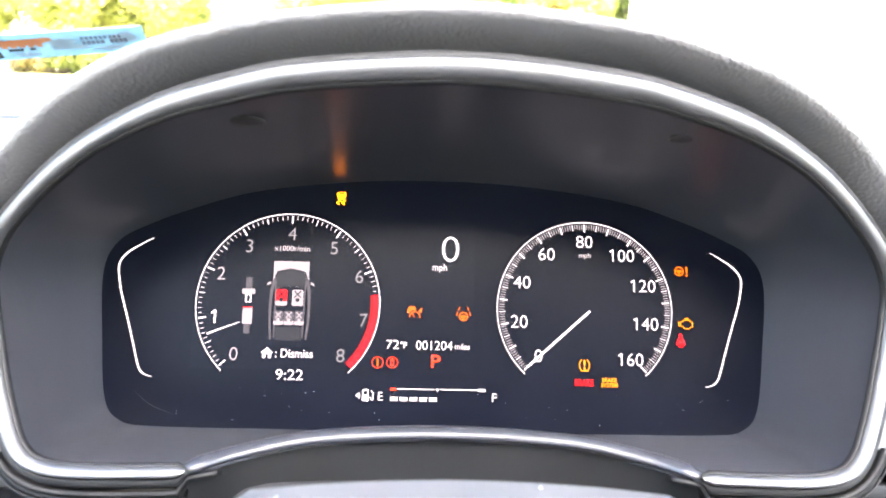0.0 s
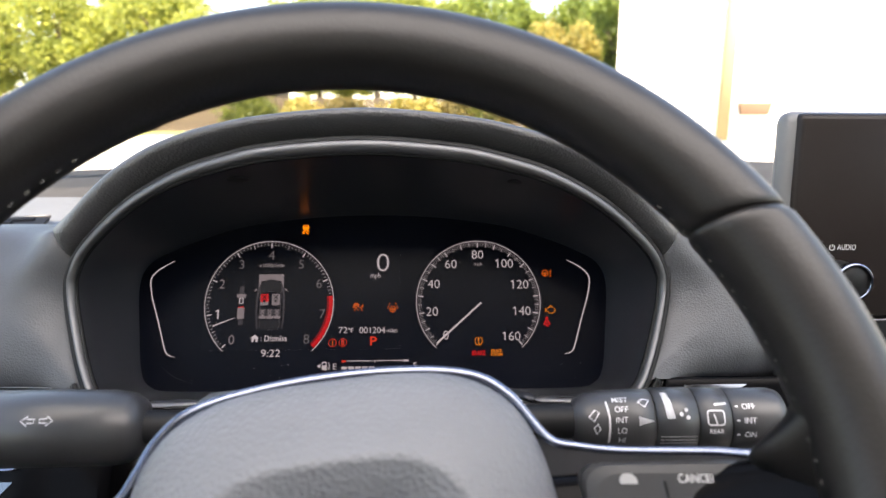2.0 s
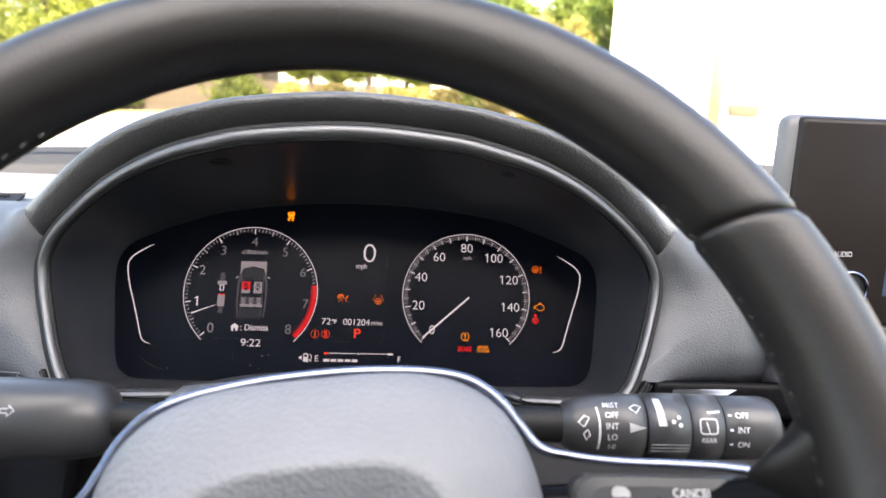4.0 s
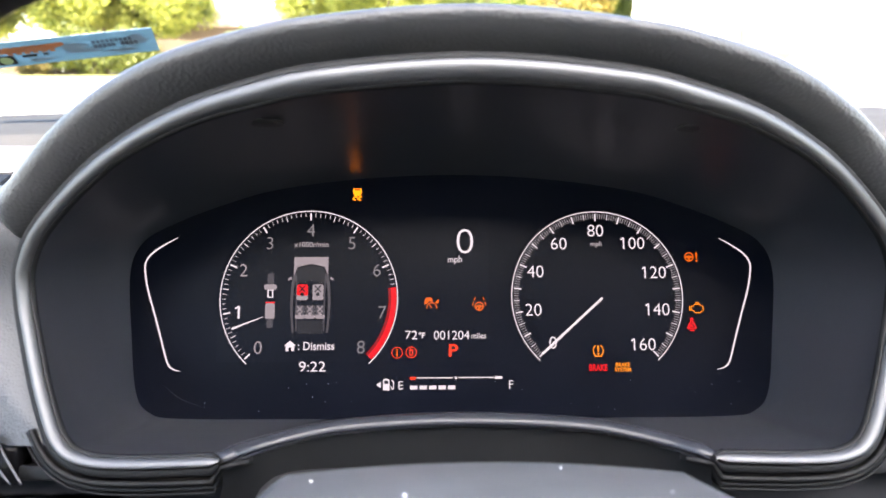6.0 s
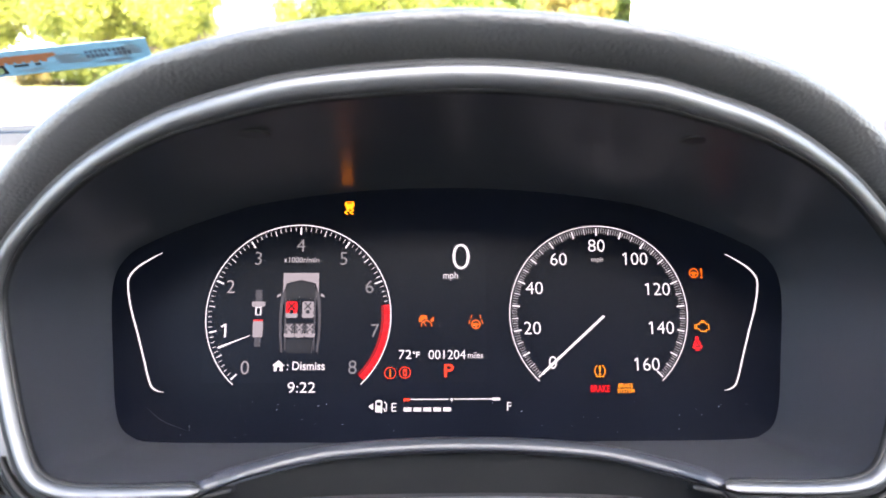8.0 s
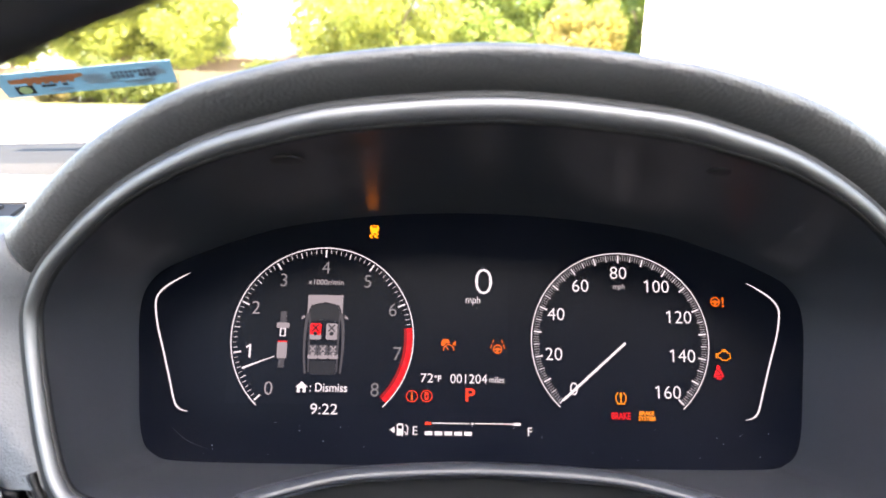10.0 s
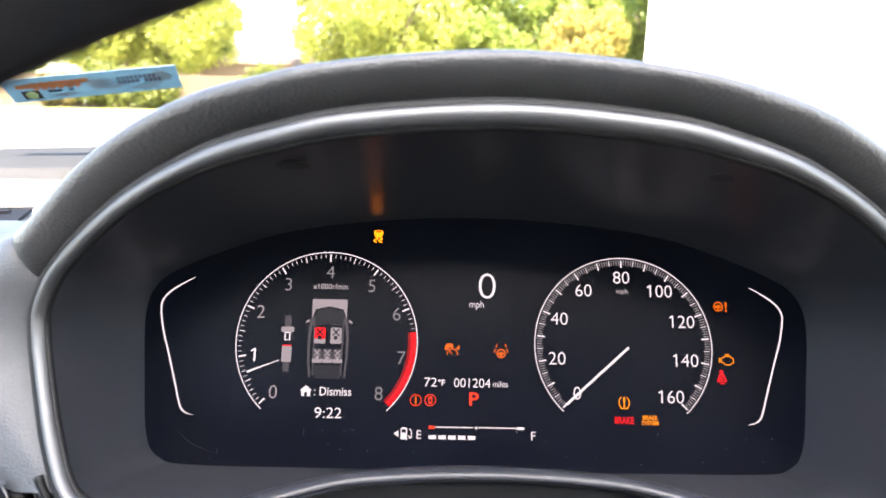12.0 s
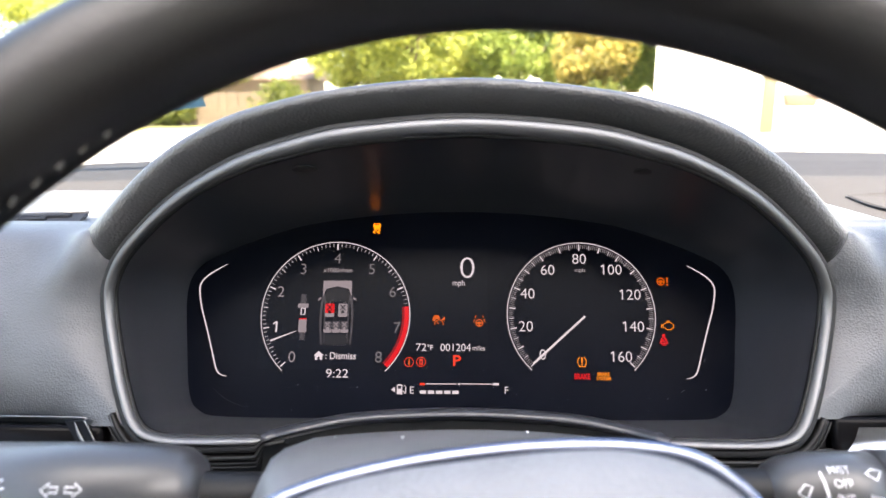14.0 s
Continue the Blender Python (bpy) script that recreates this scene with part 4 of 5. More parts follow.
for s in (1, -1):
    part("spoke", sweep(spline([(s * 0.066, 0.060, -0.018), (s * 0.100, 0.052, -0.020), (s * 0.130, 0.034, -0.022), (s * 0.158, 0.008, -0.022)], 8), oval(0.0215, 0.009, 20)), M_PIANO, wheel, "gloss black spoke")
    # leather web that spreads from the rim onto the spoke
    rows = []
    for i in range(41):
        u = i / 40
        a = radians(7 - 50 * u)
        k = smooth01(min(u / 0.17, (1 - u) / 0.40))
        o = Vector((RC * math.cos(a), 0, RC * math.sin(a)))
        n = Vector(((RC - RT * 0.8) * math.cos(a), 0, (RC - RT * 0.8) * math.sin(a))).lerp(Vector((0.1355 + 0.5 * max(0.0, -o.z), 0.0215, o.z * 0.75 + 0.0015)), k)
        mid, reach = (o + n) / 2, (o - n) / 2
        b = RT * 0.9 + (0.0105 - RT * 0.9) * k
        rows.append([Vector(((mid.x + reach.x * math.cos(t)) * s, mid.y + reach.y * math.cos(t) + b * math.sin(t), mid.z + reach.z * math.cos(t))) for t in np.linspace(0, 2 * math.pi, 24, endpoint=False)])
    part("spoke_root", loft(rows, closed_columns=True), M_RIM, wheel, "leather web between rim and spoke")
    x0, x1 = sorted((s * 0.086, s * 0.148))
    rows = []
    for y, g in ((0.036, 0.0), (0.028, 0.0), (0.0262, -0.0012), (0.0255, -0.004)):
        rows.append([Vector((x, y - 0.003 + 0.36 * (0.148 - abs(x)), z + 0.13 * (0.148 - abs(x)))) for x, z in rounded((x0 + x1) / 2, -0.0185, x1 - x0 + 2 * g, 0.033 + 2 * g, 0.008, 5)])
    bm = loft(rows, closed_columns=True)
    bm.verts.ensure_lookup_table()
    bm.faces.new(bm.verts[-len(rows[0]):])
    pad = part("switch_pad", bm, M_SWITCH, wheel, "charcoal switch pad with pale signs", smooth=False)
    part("split", a_box(s * 0.112 - 0.0003, s * 0.112 + 0.0003, 0.0345, 0.046, -0.034, -0.004), M_DARK, pad)

    def on_pad(ob):
        for v in ob.data.vertices:
            v.co.y = 0.0218 + 0.36 * (0.148 - abs(v.co.x))
            v.co.z += 0.13 * (0.148 - abs(v.co.x))
    if s > 0:
        on_pad(lettering("word", "CANCEL", 0.005, 0.1218, -0.0078, M_PRINT, pad, wide=0.0112, tall=0.0028))
        on_pad(sub("distance_sign", plate([(0.0980, -0.0095), (0.1035, -0.0095), (0.1035, -0.0076), (0.1022, -0.0060), (0.0993, -0.0060), (0.0980, -0.0076)], 0.0), M_PRINT, pad))

# ---------------------------------------------------------------- dashboard
dash = thing("dashboard", "soft grained dark grey dashboard with gloss black strip", "dashboard", BASE, kind="structure")


def skin_z(y):
    """Height in the gauge frame of the level dash top."""
    return (0.050 + math.sin(radians(LEAN_BACK)) * y) / math.cos(radians(LEAN_BACK))


PAD = [(-0.058, -0.068), (-0.0668, -0.0635), (-0.0728, -0.054), (-0.0766, -0.040), (-0.0772, -0.02), (-0.0745, 0.004), (-0.0685, 0.021), (-0.060, 0.034), (-0.043, 0.0445), (-0.014, 0.0530), (0.04, skin_z(0.04)), (0.12, skin_z(0.12)), (0.22, skin_z(0.22))]
def valley(far, z):
    """How far the pad falls back beside the frame: a plain facet up to a soft crease, narrowing to the foot."""
    width = 0.004 + 0.021 * smooth01((z + 0.066) / 0.05)
    fall = 1 - far / width
    return 0.46 * width * 0.1 * math.log(1 + math.exp(max(-30.0, fall / 0.1))) * smooth01((0.045 - z) / 0.01)


for s, x_end in ((-1, 0.75), (1, 0.335)):
    rows = []
    for i in range(41):
        row = []
        for k, p in enumerate(spline([(y, z, 0) for y, z in PAD], 6)):
            # its inner edge follows the silver frame
            x = np.interp(p.y, (-0.066, -0.0495, -0.0285, -0.004, 0.0115, 0.0285, 0.04), (0.1835, 0.1915, 0.199, 0.2055, 0.204, 0.192, 0.185))
            far = (x_end - x) * (i / 40) ** 2.0
            # beside the frame it swells forward into a soft ridge that takes over from the hood
            swell = np.interp(p.y, (-0.060, -0.030, -0.016, 0.001, 0.010, 0.021, 0.030, 0.036), (-0.0760, -0.0765, -0.0768, -0.0790, -0.0825, -0.0880, -0.0915, -0.0930))
            blend = smooth01((0.031 + 0.013 * smooth01(far / 0.024) - p.y) / 0.013) * math.exp(-(max(0.0, far - 0.013) / 0.024) ** 2)
            y = min(p.x, p.x + (swell - p.x) * blend) + valley(far, p.y)
            x = x + far
            lift = 0.008 * smooth01(far / 0.03) * smooth01((p.y - 0.01) / 0.03) * smooth01((0.075 - p.y) / 0.02)
            row.append(Vector((s * x + 0.0045, y + 0.10 * (x - 0.2) * max(0.0, 1 - k / 42) + (0.35 * max(0.0, x - 0.258) if s > 0 and p.y < 0.03 else 0.0), p.y + lift + (0.0065 * smooth01((-0.035 - p.y) / 0.03) if s > 0 else 0.0))))
        rows.append(row)
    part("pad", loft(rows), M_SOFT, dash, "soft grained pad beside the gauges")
    xs = sorted((s * 0.197 + 0.0045, s * (x_end + 0.1)))
    part("gloss_strip", a_box(xs[0], xs[1], -0.076, -0.05, -0.0835, -0.0675 if s < 0 else -0.0600, 0.003), M_PIANO, dash, "gloss black strip")
    # grooved rails that follow the frame's lower corner
    foot = [p for p in (loop if s > 0 else loop[::-1]) if p.z < -0.056 and s * (p.x - 0.0045) > 0]
    foot = [foot[0] + Vector((-s * 0.012, 0, 0))] + foot
    for off, half_w, y in ((0.0096, 0.0012, -0.0785), (0.0126, 0.0012, -0.0755)):
        line = [Vector((q.x, y, q.z)) for q in (r[0] for r in band(foot if s > 0 else foot[::-1], lambda p: [(off, 0.0)]))]
        part("ridge", sweep(line, [(-half_w, -0.004), (-half_w, 0.0006), (0.0, 0.0014), (half_w, 0.0006), (half_w, -0.004)]), M_DARK, dash)
    line = [Vector((q.x, -0.0760, q.z)) for q in (r[0] for r in band(foot if s > 0 else foot[::-1], lambda p: [(0.0147, 0.0)]))]
    part("rail_edge", sweep(line, oval(0.0004, 0.0005, 8)), M_BEZEL, dash, "thin grey edge")
tips = [(-0.2700, -0.0790, -0.0628), (-0.2060, -0.0790, -0.0633), (-0.2005, -0.0790, -0.0655), (-0.1950, -0.0788, -0.0740), (-0.1885, -0.0785, -0.0840)]
part("strip_edge", sweep(spline(tips, 8), oval(0.00045, 0.0006, 8)), M_SILVER, dash, "thin bright edge")
part("strip_edge", sweep(spline([(-0.2700, -0.0785, -0.0800), (-0.2260, -0.0785, -0.0803), (-0.2195, -0.0785, -0.0815), (-0.2165, -0.0785, -0.0845)], 8), oval(0.0004, 0.0006, 8)), M_BEZEL, dash, "thin grey edge")
part("strip_end", loft([[Vector((x0, -0.0772 - 0.0012 * math.sin(3.14 * u), z0)) for x0, z0 in ((-0.2125 + 0.0145 * u, -0.0655 - 0.0185 * u), (-0.2065 + 0.0140 * u, -0.0652 - 0.0188 * u), (-0.2015 + 0.0135 * u, -0.0650 - 0.0190 * u))] for u in np.linspace(0, 1, 9)]), M_PIANO, dash, "curved gloss black strip end")
# Tapered silver sliver stands for the highlight on the curved gloss end.
part("strip_edge", sweep(spline([(-0.2065, -0.0785, -0.0655), (-0.2015, -0.0790, -0.0740), (-0.1930, -0.0785, -0.0842)], 6), oval(0.0008, 0.0005, 8), taper=lambda u: 0.25 + 0.9 * math.sin(math.pi * u)), M_SILVER, dash, "thin bright edge")
# Steel plate added where the gloss strip mirrors the sky.
upper = spline([(0.2137, 0, -0.0655), (0.2105, 0, -0.0725), (0.2050, 0, -0.0790), (0.1965, 0, -0.0842)], 6)
lower = spline([(0.2545, 0, -0.0652), (0.2370, 0, -0.0742), (0.2210, 0, -0.0790), (0.1990, 0, -0.0846)], 6)
part("strip_end", loft([[Vector((p.x, -0.0772, p.z)), Vector(((p.x + q.x) / 2, -0.0792, (p.z + q.z) / 2)), Vector((q.x, -0.0815, q.z))] for p, q in zip(upper, lower)]), M_STEEL, dash, "steel plate standing in for sky mirrored in the gloss strip")
part("lower_trim", sweep(spline([(-0.2700, -0.1010, -0.1108), (-0.2120, -0.1010, -0.1108), (-0.2040, -0.1010, -0.1100), (-0.1990, -0.1010, -0.1078)], 6), oval(0.0011, 0.0013, 10)), M_CHROME, dash, "thin chrome trim of the lower switch panel")
part("switch_panel", a_box(-0.300, -0.150, -0.098, -0.060, -0.160, -0.0905, 0.006, segments=3), M_PIANO, dash, "gloss black lower switch panel")
# Small metal facet set on the front of the lower panel.
part("switch_lamp", loft([[Vector((-0.2140, -0.0992, -0.1280)), Vector((-0.2050, -0.0992, -0.1180))], [Vector((-0.2250, -0.0992, -0.1280)), Vector((-0.2225, -0.0992, -0.1180))]]), M_STEEL, dash, "small metal facet near the lower panel's corner", smooth=False)
for s in (-1, 1):
    for x0, x1, y0, z0, z1 in ((0.150, 0.203, -0.074, -0.0835, -0.0770), (0.1865, 0.212, -0.066, -0.0800, -0.0650)):
        xs = sorted((s * x0 + 0.0045, s * x1 + 0.0045))
        part("corner_filler", a_box(xs[0], xs[1], y0, -0.03, z0, z1, 0.001), M_DARK, dash)
part("lower_panel", a_box(-0.75, 0.30, -0.060, -0.02, -0.55, -0.084, 0.006), M_VENT, dash)


def glass_foot(x):
    """How far ahead the windscreen meets the dash; it bows forward in the car's middle."""
    return 0.89 - 0.33 * (x - 0.37) ** 2


top = thing("dash_top", "grey grained dashboard top below the windscreen", "dashboard", pose(0, 0, GAUGE_HEIGHT, 0, 0, 0), kind="structure")
for name, mat, steps, note in (("skin", M_TOP, ((0.0, 0.0470), (0.1, 0.0480), (0.30, 0.0500), (0.44, 0.0505), (0.455, 0.0500), (0.468, 0.0470)), "grained near part"),
                               ("far_panel", M_FAR, ((0.466, 0.0440), (0.468, 0.0462), (0.474, 0.0466), (0.5, 0.0462), (0.75, 0.0475), (1.0, 0.0500), (1.04, 0.02)), "plain grey panel along the glass")):
    rows = []
    for u, z in steps:
        row = []
        for i in range(41):
            x = -0.66 + 1.85 * i / 40
            near = 0.085 if x < 0.26 else 0.02
            row.append(Vector((x, near + (glass_foot(x) - near) * u, z)))
        rows.append(row)
    part(name, loft(rows), mat, top, note)
grille = thing("dash_grille", "pale outlined speaker panel in the dashboard top", "speaker panel", pose(0.56, 0.19, GAUGE_HEIGHT + 0.0500, 0, 0, 0), kind="structure")
shape = [(p.x, p.y) for p in spline([(-0.178, 0.020, 0), (-0.165, 0.036, 0), (-0.11, 0.050, 0), (0.11, 0.050, 0), (0.17, 0.02, 0), (0.15, -0.06, 0), (0.0, -0.085, 0), (-0.14, -0.085, 0), (-0.187, -0.055, 0)], 6, closed=True)]
rows = [[Vector((x * k, y * k, z)) for x, y in shape] for k, z in ((1.0, -0.004), (1.0, 0.0012), (0.985, 0.0020), (0.975, 0.0012), (0.6, 0.0014), (0.01, 0.0014))]
part("panel", loft(rows, closed_columns=True), M_TOP, grille)
part("groove", sweep([Vector((x * 1.004, y * 1.004, 0.0006)) for x, y in shape], oval(0.0006, 0.0006, 6), up=(0, 0, 1), closed=True), M_DARK, grille, "thin dark joint")

# side vent at the dash's end
vent = thing("side_vent", "black slatted side air vent on the dashboard", "air vent", pose(-0.36, 0.03, GAUGE_HEIGHT + 0.0512, 0, 0, 0))
edge = [(0.078, 0.022), (0.060, 0.068), (0.0, 0.050), (-0.11, 0.022), (-0.11, -0.016), (0.03, 0.000)]
part("well", loft([[Vector((x, y, 0.0)) for x, y in edge], [Vector((x, y, 0.0025)) for x, y in edge], [Vector((x * 0.5, y * 0.5, 0.0026)) for x, y in edge], [Vector((x * 0.01, y * 0.01, 0.0026)) for x, y in edge]], closed_columns=True), M_VENT, vent, smooth=False)
part("rim", sweep(spline([(0.060, 0.070, 0.003), (0.0, 0.052, 0.003), (-0.11, 0.020, 0.003)], 6), oval(0.0010, 0.0014, 8), up=(0, 0, 1)), M_SILVER, vent, "thin bright rim")
part("rim", sweep(spline([(0.080, 0.022, 0.002), (0.03, -0.002, 0.002), (-0.11, -0.018, 0.002)], 6), oval(0.0012, 0.0016, 8), up=(0, 0, 1)), M_SILVER, vent, "thin bright rim")
for k in range(2):
    part("slat", sweep([Vector((0.058 - 0.010 * k, 0.048 - 0.016 * k, 0.0035)), Vector((-0.108, 0.010 - 0.012 * k, 0.0035))], [(-0.003, -0.0015), (-0.003, 0.001), (0.003, 0.0015), (0.003, -0.001)], up=(0, 0, 1)), M_VENT, vent, smooth=False)

# ---------------------------------------------------------------- centre screen and controls
SCREEN = pose(0.2735, -0.075, GAUGE_HEIGHT + 0.150, -3, 0, 0)
screen = thing("centre_screen", "upright black touch screen in a grey frame", "screen", SCREEN)
bm = bmesh.new()
box(bm, 0.0035, 0.262, 0.004, 0.020, -0.140, 0.0010, 0.0075, 3)
part("case", bm, M_COLUMN, screen, "grey plastic case")
part("pane", a_box(0.0110, 0.2505, 0.0, 0.012, -0.138, -0.0004, 0.0045, segments=3), M_PANE, screen, "dark glass pane")
lettering("word", "VOL", 0.0052, 0.0255, -0.0885, M_PRINT, screen, h=0.0004, wide=0.0095)
lettering("word", "AUDIO", 0.0052, 0.0500, -0.0885, M_PRINT, screen, h=0.0004, wide=0.0128)
sub("power_sign", ribbon(disc_pts(0.0400, -0.0887, 0.0018, 14, -240, 60), 0.0005, 0.0004), M_PRINT, screen)
sub("power_sign", ribbon([(0.0400, -0.0865), (0.0400, -0.0885)], 0.0005, 0.0004), M_PRINT, screen)
sign_plate = sub("link_sign", plate(rounded(0.1000, -0.0560, 0.034, 0.036, 0.012, 6), 0.0005), M_PALE, screen, "pale pink rounded sign")
for pts in ([(0.094, -0.049), (0.106, -0.062)], [(0.094, -0.062), (0.106, -0.049)], [(0.100, -0.043), (0.100, -0.069)]):
    sub("bar", ribbon(pts, 0.0022, 0.0009), M_DARK, sign_plate)
lcd = sub("lcd", plate([(0.0810, -0.1160), (0.1720, -0.1160), (0.1720, -0.0975), (0.0810, -0.0975)], 0.0006), M_LCD, screen, "small blue display")
for k in range(4):
    sub("bar", plate([(0.085 + k * 0.012, -0.1085), (0.094 + k * 0.012, -0.1085), (0.094 + k * 0.012, -0.1040), (0.085 + k * 0.012, -0.1040)], 0.0010), M_WHITE_DIM, lcd)
knob = thing("volume_knob", "black volume knob with bright chrome ring", "knob", SCREEN @ pose(0.0445, 0, -0.1085, 0, 0, -90))
part("body", lathe([(0.0115, 0.0), (0.0115, 0.018), (0.0110, 0.019), (0.0, 0.0185)], 32), M_DARK, knob)
part("ring", lathe([(0.0118, 0.015), (0.0128, 0.016), (0.0128, 0.019), (0.0118, 0.0205), (0.0106, 0.0200), (0.0106, 0.0188)], 40), M_CHROME, knob, "chrome ring")
keys = thing("button_row", "dark row of audio buttons below the screen", "button row", SCREEN @ pose(0, 0, -0.1395))
part("bar", a_box(0.012, 0.252, 0.001, 0.014, -0.026, 0.0, 0.002), M_DARK, keys)
part("edge", a_box(0.012, 0.252, 0.0, 0.004, -0.0005, 0.0008), M_SILVER, keys, "thin bright edge")
lettering("word", "PHONE", 0.0048, 0.1130, -0.0130, M_PRINT, keys, h=-0.0004, wide=0.0150)
sub("handset_sign", ribbon([(p.x, p.z) for p in spline([(0.0945, 0, -0.0085), (0.0950, 0, -0.0125), (0.0990, 0, -0.0165)], 5)], 0.0016, -0.0004), M_PRINT, keys)
centre = thing("centre_dash", "padded strip and honeycomb vent band across the middle dashboard", "dashboard", SCREEN @ pose(0, 0, -0.1665), kind="structure")
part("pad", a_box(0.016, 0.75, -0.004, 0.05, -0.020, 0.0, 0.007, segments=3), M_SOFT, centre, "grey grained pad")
part("strip", a_box(-0.02, 0.75, 0.006, 0.05, -0.048, -0.0205, 0.001), M_PIANO, centre)
part("edge", a_box(-0.02, 0.75, 0.003, 0.008, -0.0345, -0.0335), M_SILVER, centre)
part("well", a_box(-0.02, 0.75, 0.012, 0.05, -0.115, -0.0485), M_DARK, centre, smooth=False)
cell = ribbon([(0.0078 * math.cos(radians(60 * k)), 0.0078 * math.sin(radians(60 * k))) for k in range(6)], 0.0016, 0.0, closed=True)
r = bmesh.ops.extrude_face_region(cell, geom=list(cell.faces))
bmesh.ops.translate(cell, vec=(0, 0.006, 0), verts=[v for v in r["geom"] if isinstance(v, bmesh.types.BMVert)])
cell_me = bpy.data.meshes.new("cell")
cell.to_mesh(cell_me)
cell.free()
cell_me.materials.append(M_COLUMN)
for i in range(16):
    for j in range(4):
        put("cell", cell_me, centre).matrix_local = pose(0.05 + i * 0.0120, 0.006, -0.0560 - j * 0.0138 - (0.0069 if i % 2 else 0))
part("edge", a_box(-0.02, 0.75, 0.002, 0.01, -0.118, -0.1145), M_SILVER, centre, "thin silver strip")
part("lower", a_box(-0.02, 0.75, 0.0, 0.05, -0.5, -0.1185, 0.004), M_DARK, centre)

# ---------------------------------------------------------------- windscreen with label
RAKE = math.tan(radians(28.0))
windscreen = thing("windscreen", "clear raked windscreen", "windscreen", pose(0, 0, GAUGE_HEIGHT), kind="structure")
rows = []
for L in (0.0, 0.25, 0.5, 0.75, 1.0):
    row = []
    for i in range(17):
        x = (-0.66 + 1.85 * i / 16)
        x = x + (0.265 - x) * 0.14 * L
        row.append(Vector((x, glass_foot(x) - L * (0.575 / RAKE), 0.048 + L * 0.575)))
    rows.append(row)
pane = part("pane", loft(rows), M_GLASS, windscreen)
pane.visible_shadow = False

# inventory label on the inside of the glass
U = Vector((0.187, 0.0567, 0.0241))
V = Vector((-0.0183, 0.0439, -0.0288))
LENGTH = U.length
ux = U.normalized()
uz = -(V - ux * V.dot(ux)).normalized()
uy = uz.cross(ux).normalized()
origin = Vector((-0.5389, 0.4412, 0.1437 + GAUGE_HEIGHT)) + V * 0.5 + U * 0.5
LABEL = Matrix.Translation(origin) @ Matrix((ux, uy, uz)).transposed().to_4x4() @ Matrix.Translation((0, -0.003, 0))
label = thing("windscreen_label", "pale blue dealer label with orange lettering stuck on the windscreen", "label", LABEL)
W2, H2 = LENGTH / 2, 0.0262
part("sheet", a_box(-W2, W2, 0.0, 0.0006, -H2, H2), M_LABEL, label, smooth=False)
sub("stripe", plate([(-W2 + 0.012, H2 * 0.15), (-W2 + 0.012, H2 * 0.50), (-0.006, H2 * 0.62), (-0.004, H2 * 0.40), (-0.022, H2 * 0.10)], 0.0005), M_LABEL_ORANGE, label, "orange stripe in place of a mark")
for k in range(6):
    sub("bar", plate([(-W2 + 0.030 + k * 0.0092, -H2 * 0.02), (-W2 + 0.036 + k * 0.0092, -H2 * 0.02), (-W2 + 0.036 + k * 0.0092, H2 * 0.62), (-W2 + 0.030 + k * 0.0092, H2 * 0.62)], 0.0009), M_LABEL_ORANGE, label)
for x0, z0, w0, h0 in ((0.004, 0.15, 0.030, 0.55), (0.014, -0.25, 0.040, 0.40), (0.074, 0.20, 0.030, 0.9), (0.058, -0.55, 0.038, 0.35), (-0.038, -0.62, 0.030, 0.30)):
    cloud = [(x0 + w0 / 2 * math.cos(a) * (1 + 0.18 * math.sin(3 * a + x0 * 300)), H2 * z0 + h0 * H2 / 2 * math.sin(a) * (1 + 0.2 * math.cos(4 * a + z0 * 9))) for a in np.linspace(0, 2 * math.pi, 22, endpoint=False)]
    sub("cloud", plate([(min(x, W2 - 0.001), z) for x, z in cloud], 0.0003, 0.0001), M_LABEL_PALE, label)
sub("emblem", plate(rounded(-W2 + 0.024, -H2 * 0.42, 0.020, H2 * 0.7, 0.001), 0.0005), M_DARK, label, "dark square")
sub("emblem_disc", plate([(x, -H2 * 0.42 + (z + H2 * 0.42) * 1.2) for x, z in disc_pts(-W2 + 0.024, -H2 * 0.42, 0.0068, 20)], 0.0009), M_LABEL_GREEN, label)
for k, (x0, w0) in enumerate(((-0.055, 0.016), (-0.032, 0.006))):
    sub("bar", plate([(x0, -H2 * 0.30), (x0 + w0, -H2 * 0.30), (x0 + w0, -H2 * 0.12), (x0, -H2 * 0.12)], 0.0005), M_DARK, label)
for k in range(9):
    x0 = 0.026 + k * 0.0052
    sub("bar", plate([(x0, H2 * 0.22), (x0 + 0.0036, H2 * 0.22), (x0 + 0.0036, H2 * 0.46), (x0, H2 * 0.46)], 0.0005), M_LABEL_INK, label)
for k in range(10):
    if k == 5:
        continue
    x0 = 0.026 + k * 0.0052
    sub("bar", plate([(x0, -H2 * 0.16), (x0 + 0.0042, -H2 * 0.16), (x0 + 0.0042, H2 * 0.14), (x0, H2 * 0.14)], 0.0005), M_LABEL_INK, label)

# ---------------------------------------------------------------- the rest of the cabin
# Out of view; pale lining and dark cloth are chosen for their bounce.
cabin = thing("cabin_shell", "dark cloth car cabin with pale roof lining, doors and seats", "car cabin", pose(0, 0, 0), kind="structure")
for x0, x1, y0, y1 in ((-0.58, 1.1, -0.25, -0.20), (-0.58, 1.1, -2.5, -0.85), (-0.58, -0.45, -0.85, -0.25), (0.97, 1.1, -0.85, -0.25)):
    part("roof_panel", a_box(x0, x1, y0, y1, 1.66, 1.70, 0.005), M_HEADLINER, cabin)
